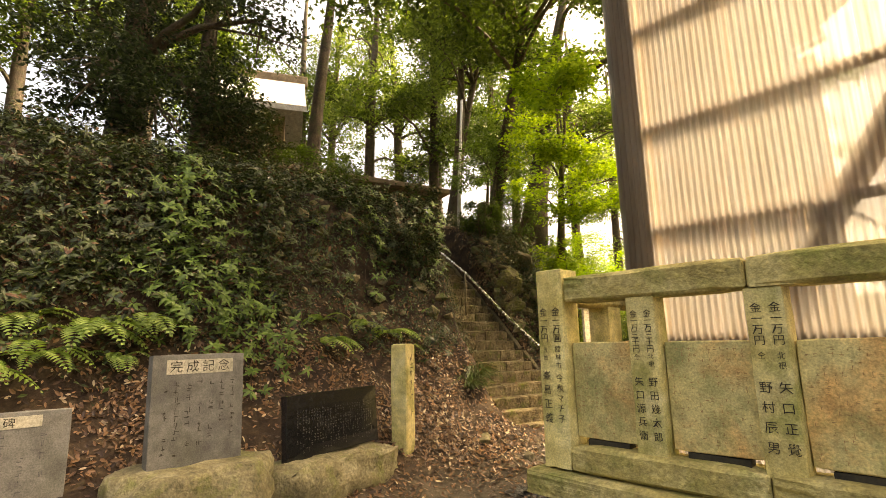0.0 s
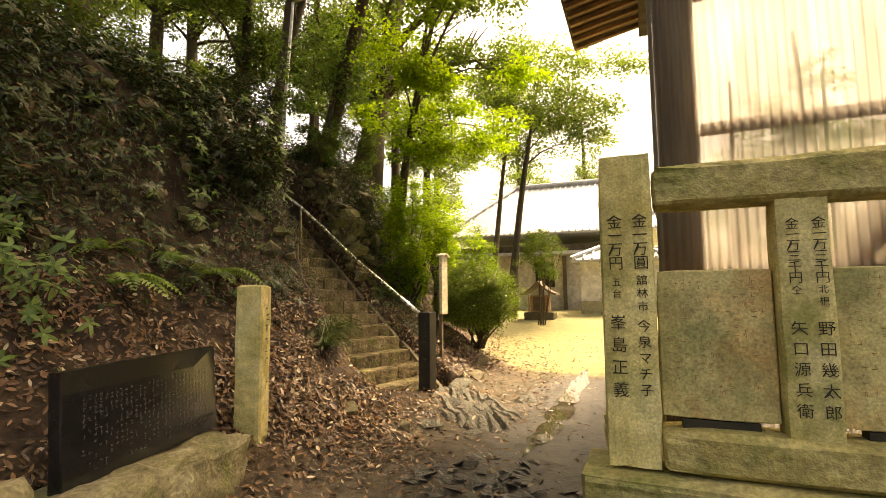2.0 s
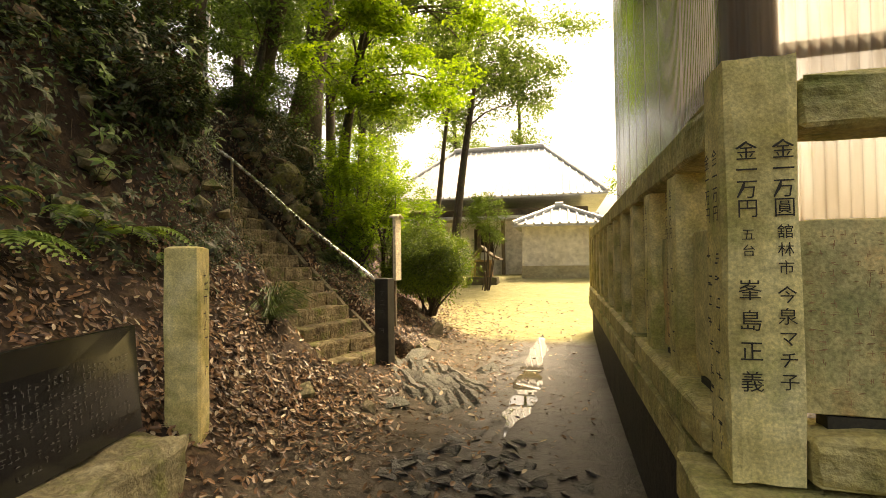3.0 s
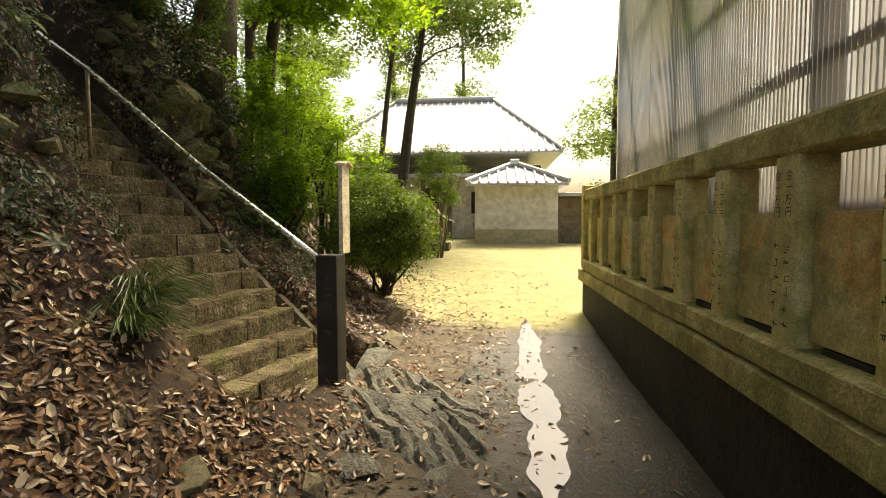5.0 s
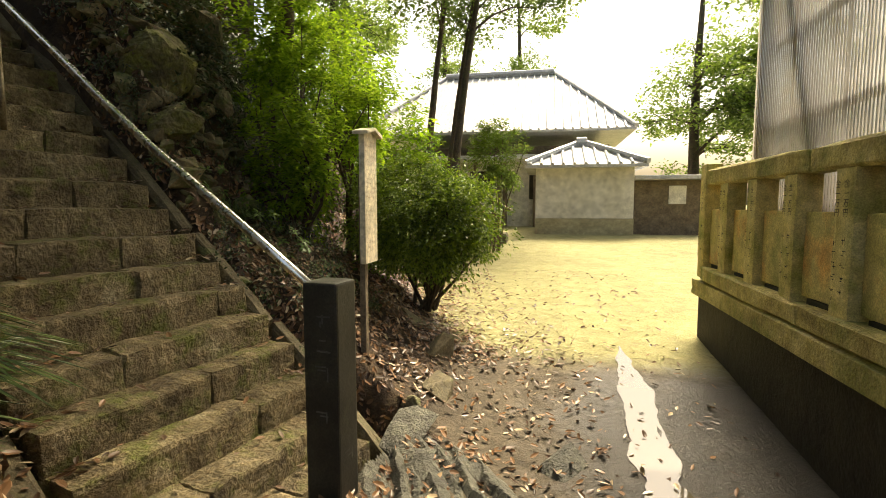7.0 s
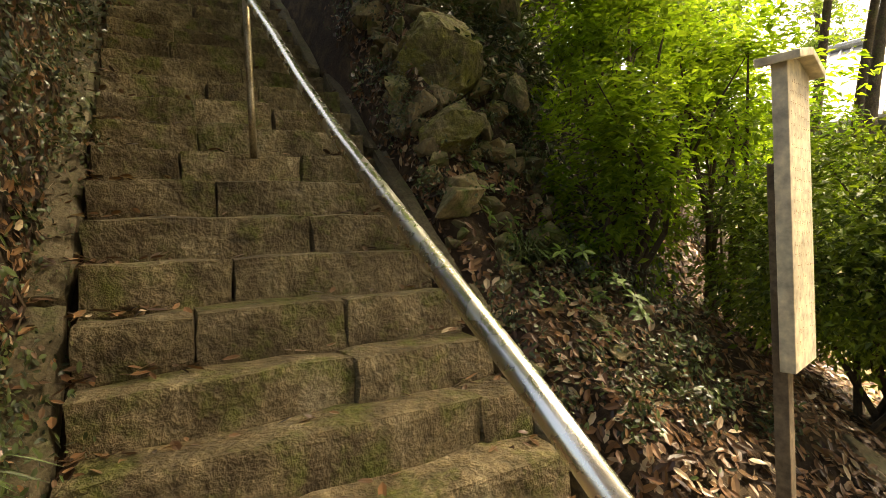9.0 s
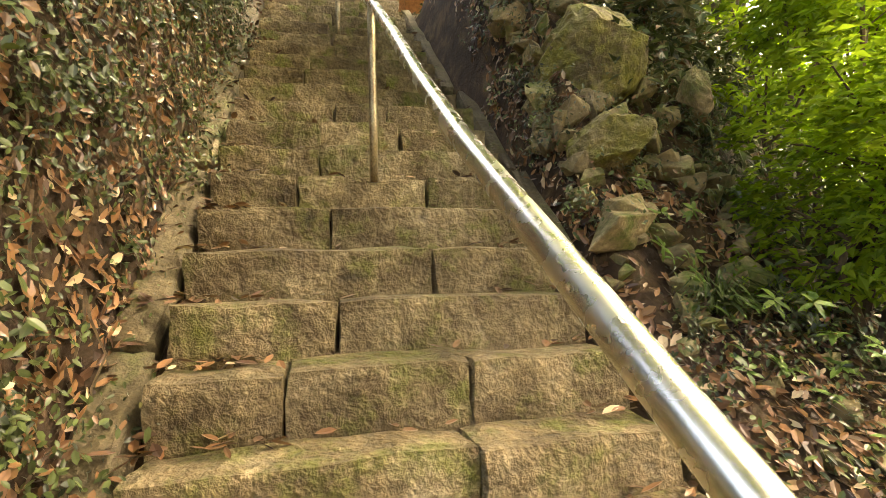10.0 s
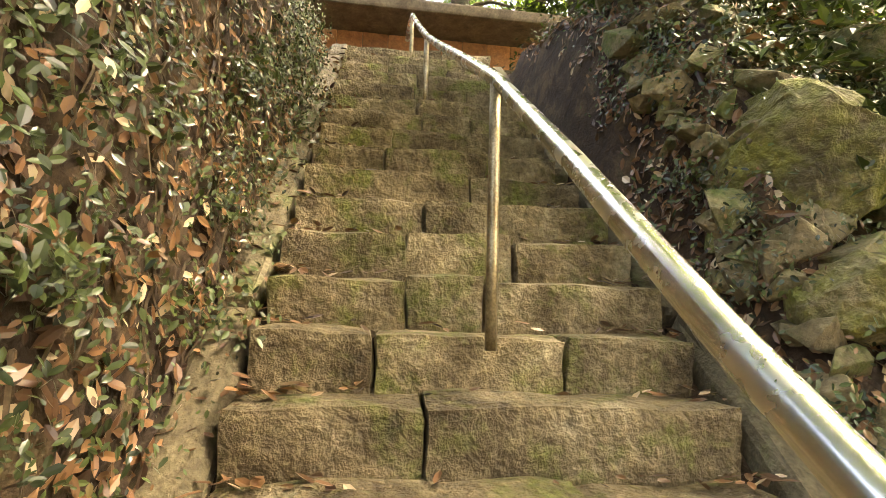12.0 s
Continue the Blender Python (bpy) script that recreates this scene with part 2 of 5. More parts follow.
L_BUSH = leafy("clipped_bush_leaves", (0.035, 0.07, 0.01), (0.17, 0.24, 0.03), 0.45, 0.4)
L_TREE = leafy("tree_leaves", (0.03, 0.06, 0.014), (0.1, 0.15, 0.03), 0.45, 0.45)
L_MAPLE = leafy("maple_leaves", (0.06, 0.125, 0.015), (0.19, 0.29, 0.03), 0.5, 0.55)
# Lighter than L_MAPLE: light from the open yard is put into the leaf colour.
L_LIME = leafy("backlit_leaves", (0.1, 0.18, 0.02), (0.27, 0.38, 0.055), 0.45, 0.72)
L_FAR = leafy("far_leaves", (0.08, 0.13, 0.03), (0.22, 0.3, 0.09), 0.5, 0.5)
L_CONIFER = leafy("conifer_leaves", (0.012, 0.025, 0.01), (0.045, 0.07, 0.025), 0.5, 0.2)
L_GRASS = leafy("grass_blades", (0.03, 0.05, 0.015), (0.1, 0.14, 0.04), 0.4, 0.2)


# ---- building blocks ----
def link(name, bm, mat, m=None, smooth=False):
    me = bpy.data.meshes.new(name)
    bm.normal_update()
    bm.to_mesh(me)
    bm.free()
    if smooth:
        me.polygons.foreach_set("use_smooth", [True] * len(me.polygons))
    me.materials.append(mat)
    ob = new(name, me)
    if m:
        ob.matrix_world = m
    return ob


def thing(name, at, label, category, group="", kind=""):
    ob = new(name)
    ob.empty_display_size = 0.1
    ob.location = at
    return tagged(ob, label, category, group, kind)


def under(ob, parent):
    """Makes ob, built in world space, a part of parent."""
    ob.parent = parent
    if not parent.parent:
        ob.matrix_parent_inverse = Matrix.Translation(-parent.location)
    return ob


def part(name, bm, mat, parent, label="", m=None, smooth=False):
    ob = under(link(name, bm, mat, None, smooth), parent)
    if m:
        ob.data.transform(m)
    if label:
        ob["label"] = label
    return ob


def block(lo, hi, bevel=0.01, m=None, bm=None):
    bm = bm or bmesh.new()
    vs = bmesh.ops.create_cube(bm, size=1)["verts"]
    lo, hi = Vector(lo), Vector(hi)
    for w in vs:
        w.co = Vector([lo[i] + (hi[i] - lo[i]) * (w.co[i] + 0.5) for i in range(3)])
    if bevel:
        es = list({e for w in vs for e in w.link_edges})
        got = bmesh.ops.bevel(bm, geom=es, offset=bevel, segments=2, profile=0.6, affect="EDGES")
        vs = list({w for f in got["faces"] for w in f.verts} | {w for w in vs if w.is_valid})
    if m:
        bmesh.ops.transform(bm, matrix=m, verts=vs)
    return bm


def hewn(lo, hi, amp=0.012, cuts=4, seed=0, rnd=0.02, m=None):
    """A roughly dressed stone: a box with rounded, uneven edges and faces."""
    bm = bmesh.new()
    bmesh.ops.create_cube(bm, size=1)
    bmesh.ops.subdivide_edges(bm, edges=bm.edges, cuts=cuts, use_grid_fill=True)
    lo, hi = Vector(lo), Vector(hi)
    half = (hi - lo) / 2
    for w in bm.verts:
        p = Vector([w.co[i] * 2 * half[i] for i in range(3)])
        n = sum(abs(abs(w.co[i]) - 0.5) < 1e-4 for i in range(3))
        if n >= 2:
            for i in range(3):
                if abs(abs(w.co[i]) - 0.5) < 1e-4:
                    p[i] -= math.copysign(rnd * (0.5 + random.random() * 0.8), p[i])
        q = (p + lo + half) * 5 + Vector((seed * 3.1, seed * 1.7, 0))
        p += amp * Vector((noise.noise(q), noise.noise(q + Vector((9, 0, 0))), noise.noise(q + Vector((0, 9, 0)))))
        w.co = p + lo + half
    if m:
        bm.transform(m)
    return bm


def tube(points, radii, seg=10, bm=None):
    bm = bm or bmesh.new()
    pts = [Vector(p) for p in points]
    rings, x = [], None
    for i, p in enumerate(pts):
        d = (pts[min(i + 1, len(pts) - 1)] - pts[max(i - 1, 0)]).normalized()
        x = d.orthogonal().normalized() if x is None else (x - d * x.dot(d)).normalized()
        y = d.cross(x)
        r = radii[i] if isinstance(radii, (list, tuple)) else radii
        rings.append([bm.verts.new(p + r * (math.cos(a) * x + math.sin(a) * y)) for a in np.linspace(0, 2 * math.pi, seg, endpoint=False)])
    for a, b in zip(rings, rings[1:]):
        for i in range(seg):
            bm.faces.new((a[i], a[(i + 1) % seg], b[(i + 1) % seg], b[i]))
    bm.faces.new(rings[0][::-1])
    bm.faces.new(rings[-1])
    return bm


def shard(size, seed, n=11):
    """An angular stone."""
    r = random.Random(seed)
    bm = bmesh.new()
    for _ in range(n):
        v = Vector((r.gauss(0, 1), r.gauss(0, 1), r.gauss(0, 1))).normalized() * (0.8 + 0.3 * r.random())
        bm.verts.new((v.x * size[0], v.y * size[1], v.z * size[2]))
    bmesh.ops.convex_hull(bm, input=bm.verts)
    bmesh.ops.delete(bm, geom=[v for v in bm.verts if not v.link_faces], context="VERTS")
    bmesh.ops.bevel(bm, geom=list(bm.edges), offset=min(size) * 0.035, segments=1, affect="EDGES")
    return bm


def letters(text, size, mat, m, parent, gap=1.06, across=False):
    """Characters one under another (or across), each flat on the face whose pose is m (x along the face, y up it)."""
    for i, ch in enumerate(text):
        if ch == " ":
            continue
        cu = bpy.data.curves.new("t", "FONT")
        cu.body, cu.size, cu.resolution_u = ch, size, 1
        ob = bpy.data.objects.new("t", cu)
        scene.collection.objects.link(ob)
        me = bpy.data.meshes.new_from_object(ob.evaluated_get(bpy.context.evaluated_depsgraph_get()))
        step = Matrix.Translation((i * size * gap, 0, 0) if across else (0, -i * size * gap, 0))
        out = bmesh.new()
        out.from_mesh(me)
        bpy.data.objects.remove(ob)
        bpy.data.curves.remove(cu)
        bpy.data.meshes.remove(me)
        part("character", out, mat, parent, m=m @ step)


def bars(cols, rows, w, h, size, mat, m, parent, seed=0, name="inscription", fill=0.72):
    """Writing too small to read: rows of little bars."""
    r = random.Random(seed)
    bm = bmesh.new()
    for i in range(cols):
        stop = int(rows * (0.55 + 0.45 * r.random()))
        for j in range(rows):
            if r.random() > fill or (j > stop and r.random() < 0.6):
                continue
            cx, cy = (i + 0.5) / cols * w, -(j + 0.5) / rows * h
            for _ in range(3):
                a, b = size * (0.3 + 0.5 * r.random()), size * 0.09
                ox, oy = size * (r.random() - 0.5) * 0.5, size * (r.random() - 0.5) * 0.7
                if r.random() < 0.4:
                    a, b = b, a
                bm.faces.new([bm.verts.new((cx + ox + x * a / 2 * 1.0, cy + oy + y * b / 2 * 1.0, 0)) for x, y in ((-1, -1), (1, -1), (1, 1), (-1, 1))])
    ob = part(name, bm, mat, parent, m=m)
    ob["kind"] = "stuff"
    return ob


def face_pose(origin, right, up):
    r, u = Vector(right).normalized(), Vector(up).normalized()
    n = r.cross(u)
    return Matrix((( r.x, u.x, n.x, origin[0]), (r.y, u.y, n.y, origin[1]), (r.z, u.z, n.z, origin[2]), (0, 0, 0, 1)))


def leaf_mesh(name, pos, direction, normal, length, width, mat, fold=0.25, droop=0.15, fine=False):
    """One mesh of many small folded leaves; fine: pointed ovals for those seen close."""
    pos, d, n = np.asarray(pos, float), np.asarray(direction, float), np.asarray(normal, float)
    d = d / (np.linalg.norm(d, axis=1, keepdims=True) + 1e-9)
    s = np.cross(d, n)
    s /= np.linalg.norm(s, axis=1, keepdims=True) + 1e-9
    n = np.cross(s, d)
    L, W = np.asarray(length).reshape(-1, 1), np.asarray(width).reshape(-1, 1)
    tip = pos + d * L - n * L * droop
    if fine:
        a, b, c = pos + d * L * 0.27, pos + d * L * 0.68 - n * L * droop * 0.35, pos + d * L * 0.5 - n * W * fold
        v = np.stack([pos, a + s * W * 0.42, b + s * W * 0.4, tip, b - s * W * 0.4, a - s * W * 0.42, c], 1).reshape(-1, 3)
        k = np.arange(len(pos)) * 7
        f = np.concatenate([np.stack([k + i, k + (i + 1) % 6, k + 6], 1) for i in range(6)])
    else:
        mid = pos + d * L * 0.45
        v = np.stack([pos, mid + s * W / 2 + n * W * fold, tip, mid - s * W / 2 + n * W * fold], 1).reshape(-1, 3)
        k = np.arange(len(pos)) * 4
        f = np.concatenate([np.stack([k, k + 1, k + 2], 1), np.stack([k, k + 2, k + 3], 1)])
    me = bpy.data.meshes.new(name)
    me.from_pydata(v.tolist(), [], f.tolist())
    me.materials.append(mat)
    return new(name, me)


def unit(n, rng):
    v = rng.normal(size=(n, 3))
    return v / np.linalg.norm(v, axis=1, keepdims=True)


# ---- shape of the ground ----
U, V, FOOT = Vector((-0.975, 0.222)), Vector((0.222, 0.975)), Vector((-4.65, 7.03))
ST = Matrix(((U.x, V.x, 0, FOOT.x), (U.y, V.y, 0, FOOT.y), (0, 0, 1, 0), (0, 0, 0, 1)))
LEFT = [(-9, 0.0), (-1.5, 0.01), (-0.5, 0.1), (0, 0.3), (0.5, 0.7), (1.0, 1.15), (1.6, 1.9), (2.0, 2.6), (2.3, 3.6), (2.5, 4.0), (4, 4.5), (8, 5.1), (14, 6), (40, 9), (400, 40)]
RIGHT = [(-9, 0.02), (-1.0, 0.03), (-0.3, 0.16), (0.2, 0.45), (0.9, 0.95), (1.5, 1.5), (2.0, 2.2), (2.5, 3.3), (3.2, 4.1), (5, 4.7), (8, 5.1), (14, 6), (40, 9), (400, 40)]


def stair_sv(x, y):
    dx, dy = x - FOOT.x, y - FOOT.y
    return dx * U.x + dy * U.y, dx * V.x + dy * V.y


def stair_xy(s, v):
    return FOOT.x + s * U.x + v * V.x, FOOT.y + s * U.y + v * V.y


def smooth(a, b, x):
    t = min(1, max(0, (x - a) / (b - a)))
    return t * t * (3 - 2 * t)


def profile(table, d):
    for (a, za), (b, zb) in zip(table, table[1:]):
        if d <= b:
            return za + (zb - za) * max(0, (d - a) / (b - a))
    return table[-1][1]


def right_end(s):
    """Where the steps end on the open side: they narrow as they climb."""
    return 0.80 - 0.09 * smooth(1.2, 2.2, s) - 0.14 * smooth(2.9, 4.3, s)


def height(x, y):
    s, v = stair_sv(x, y)
    wob = 0.22 * noise.noise((x * 0.7, y * 0.7, 0)) + 0.1 * noise.noise((x * 2.1, y * 2.1, 4))
    dl = -4.65 - x + 0.1 * min(0, y - 1)
    dr = -4.75 - x - 0.35 * max(0, y - 9.5)
    far = 0.075 * min(11, max(0, y - 8))
    left = profile(LEFT, dl + wob * smooth(0.3, 1.2, dl))
    right = profile(RIGHT, dr + wob * smooth(0.3, 1.2, dr)) + far
    z = left + (right - left) * smooth(-0.3, 0.3, v)
    rough = smooth(-0.2, 1.0, dl if v < 0 else dr)
    z += rough * (0.09 * noise.noise((x * 2.7, y * 2.7, z * 2.7)) + 0.05 * noise.noise((x * 7, y * 7, z * 7)))
    z += (1 - rough) * (0.012 * noise.noise((x * 2, y * 2, 3)) + 0.008 * noise.noise((x * 9, y * 9, 1)))
    if s > 0.0:
        bed = min(0.45 + 0.876 * (s - 0.93), 4.62)
        side = abs(v) + (0.80 - right_end(s) if v > 0 else 0.0)
        k = smooth(0.94, 1.14, side) if s < 5.5 else smooth(0.9, 1.5, side)
        z = bed + ((max(z, bed - 0.3) if side < 1.5 else z) - bed) * k
    return z


def axis(lo, hi, fine, far):
    a = list(np.arange(lo, hi + 1e-6, fine))
    step, up, down, more, less = fine, a[-1], a[0], [], []
    while up < far:
        step *= 1.3
        up, down = up + step, down - step
        more.append(up)
        less.append(down)
    return less[::-1] + a + more


def build_ground():
    xs, ys = axis(-11, 2, 0.068, 900), axis(-2, 18, 0.068, 900)
    vs = [(x, y, height(x, y)) for y in ys for x in xs]
    n = len(xs)
    fs = [(j * n + i, j * n + i + 1, (j + 1) * n + i + 1, (j + 1) * n + i) for j in range(len(ys) - 1) for i in range(n - 1)]
    me = bpy.data.meshes.new("ground")
    me.from_pydata(vs, [], fs)
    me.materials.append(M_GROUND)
    lay = me.color_attributes.new("layers", "FLOAT_COLOR", "POINT")
    data = np.zeros((len(vs), 4), np.float32)
    for i, (x, y, z) in enumerate(vs):
        v = stair_sv(x, y)[1]
        d = (-4.65 - x) if v < 0 else (-4.75 - x - 0.35 * max(0, y - 9.5))
        # third layer: wet mud round the puddle, plus fence shade painted from x -2.85
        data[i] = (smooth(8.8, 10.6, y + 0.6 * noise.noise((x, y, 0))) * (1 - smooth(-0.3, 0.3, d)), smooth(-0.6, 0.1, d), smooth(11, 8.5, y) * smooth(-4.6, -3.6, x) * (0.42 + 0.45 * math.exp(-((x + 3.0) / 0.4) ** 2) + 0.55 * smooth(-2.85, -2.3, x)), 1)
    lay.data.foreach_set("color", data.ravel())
    me.polygons.foreach_set("use_smooth", [True] * len(me.polygons))
    return tagged(new("ground", me), "moist brown earth with mud and yellow moss, painted darker for the fence's shade", "ground", kind="structure")


build_ground()


# ---- stone stairs ----
RUN, RISE = 0.218, 0.191
JOINTS = {-3: [0.1], -2: [-0.3], -1: [0.25], 0: [0.1], 1: [-0.25], 2: [0.55], 3: [0.12], 4: [-0.40, 0.17], 5: [-0.24], 6: [0.15], 7: [-0.25], 8: [-0.40, 0.23], 9: [-0.29, 0.0], 10: [-0.29, 0.17], 11: [-0.2, 0.12], 12: [0.05]}


def stairs():
    st = thing("stone_steps", (*stair_xy(0.5, 0), 0.2), "old worn mossy stone steps up a wooded bank", "stairs", kind="structure")
    r = random.Random(4)
    for k in range(-3, 22):
        s, z = 0.93 + RUN * k, 0.70 + RISE * k
        end = right_end(s)
        cuts = [-0.78] + JOINTS.get(k, sorted([-0.4 + 0.25 * r.random(), 0.05 + 0.3 * r.random()][: 1 + k % 2])) + [end + r.uniform(-0.03, 0.02)]
        for a, b in zip(cuts, cuts[1:]):
            w0, w1 = a, b
            dz, ds = r.uniform(-0.012, 0.008), r.uniform(-0.015, 0.012)
            bm = hewn((s + ds, w0 + 0.001, z - 0.23), (s + 0.34, w1 - 0.001, z + dz), 0.02, 7, k * 7 + len(cuts) + int(a * 50), 0.007, ST)
            part("step_block", bm, M_STEP, st, smooth=False)
    s = 0.93 + RUN * 22
    part("landing", hewn((s - 0.05, -1.2, 4.5), (s + 2.0, 1.2, 4.71), 0.01, 6, 3, 0.02, ST), M_STEP, st)
    return st


stairs()


def curb(v0, v1, s0, name_seed, lift):
    r = random.Random(name_seed)
    cb = thing("stair_curb", (*stair_xy(s0, v0), 0.4), "weathered sloping stone curb beside the steps", "curb", "curbs of the stairs")
    s = s0
    while s < 5.6:
        n = min(r.uniform(0.75, 1.0), 5.9 - s)
        slope = math.atan2(RISE, RUN)
        m = ST @ Matrix.Translation((s, 0, 0.70 + 0.876 * (s - 0.93) + lift)) @ Matrix.Rotation(-slope, 4, "Y")
        dv = right_end(s + n / 2) - 0.80 if v0 > 0 else 0.0
        part("slab", hewn((0.01, v0 + dv, -0.22), (n / math.cos(slope) - 0.01, v1 + dv, r.uniform(-0.015, 0.01)), 0.012, 4, int(s * 10), 0.015, m), M_CURB, cb)
        s += n
    return cb


curb(-0.97, -0.80, 0.3, 1, -0.11)
curb(0.84, 0.96, 0.2, 2, -0.10)


def handrail():
    hr = thing("handrail", (FOOT.x, FOOT.y, 1.3), "polished steel handrail on thin stained posts", "handrail")
    line = [(0.02, 0.0, 1.22), (0.4, 0.005, 1.475), (0.8, -0.006, 1.742), (1.2, -0.018, 2.01), (1.6, -0.026, 2.3), (2.0, -0.028, 2.605), (2.62, -0.035, 3.06), (3.2, -0.07, 3.44), (3.8, -0.1, 3.82), (4.5, -0.12, 4.27), (5.2, -0.15, 4.78), (5.75, -0.17, 5.2), (6.0, -0.18, 5.28), (6.4, -0.19, 5.3)]
    part("rail", tube([ST @ Vector(p) for p in line], 0.024, 16), M_STEEL, hr, "polished steel tube", smooth=True)
    for s, v, z0, z1 in ((2.62, -0.04, 2.18, 3.05), (4.5, -0.12, 3.72, 4.26), (5.75, -0.17, 4.66, 5.19)):
        part("post", tube([ST @ Vector((s, v, z)) for z in np.linspace(z0, z1, 4)], 0.019, 12), M_OLDSTEEL, hr, "stained steel post", smooth=True)
    return hr


handrail()


def rail_pillar():
    p = thing("stone_pillar", (FOOT.x, FOOT.y, 0.2), "dark square stone pillar at the foot of the handrail", "pillar")
    m = ST @ Matrix.Rotation(radians(-6), 4, "Z")
    part("shaft", block((-0.09, -0.09, -0.05), (0.09, 0.09, 1.32), 0.012, m), M_BASALT, p)
    part("footing", hewn((-0.28, -0.3, -0.1), (0.24, 0.26, 0.07), 0.02, 4, 5, 0.03, m), M_CURB, p)
    f = m @ Matrix.Translation((0.03, -0.094, 1.2)) @ Matrix(((1, 0, 0, 0), (0, 0, -1, 0), (0, 1, 0, 0), (0, 0, 0, 1)))
    bars(1, 7, 0.1, 0.8, 0.09, M_ETCH, f @ Matrix.Translation((-0.1, 0, 0)), p, 3)
    f = m @ Matrix.Translation((-0.094, 0.05, 1.2)) @ Matrix(((0, 0, -1, 0), (-1, 0, 0, 0), (0, 1, 0, 0), (0, 0, 0, 1)))
    bars(1, 7, 0.1, 0.9, 0.09, M_ETCH, f, p, 5)
    return p


rail_pillar()

# ---- stone fence ----
FX, FY = -2.04, 2.78
# each column of writing: characters, size, pitch, height of its top
FRONT_TEXT = [
    ([("金一万圓", 0.058, 0.054, 1.86), ("舘林市", 0.042, 0.05, 1.62), ("今泉マチ子", 0.05, 0.06, 1.45)], [("金一万円", 0.058, 0.054, 1.86), ("五台", 0.036, 0.045, 1.61), ("峯島正義", 0.062, 0.085, 1.47)]),
    ([("金一万三千円", 0.044, 0.038, 1.81), ("北根", 0.03, 0.04, 1.57), ("野田幾太郎", 0.052, 0.07, 1.45)], [("金一万三千円", 0.044, 0.038, 1.81), ("仝", 0.034, 0.04, 1.57), ("矢口源兵衛", 0.052, 0.07, 1.45)]),
    ([("金一万円", 0.05, 0.05, 1.81), ("北根", 0.034, 0.045, 1.58), ("矢口正覺", 0.056, 0.088, 1.45)], [("金一万円", 0.05, 0.05, 1.81), ("仝", 0.034, 0.045, 1.58), ("野村辰男", 0.056, 0.088, 1.45)]),
]


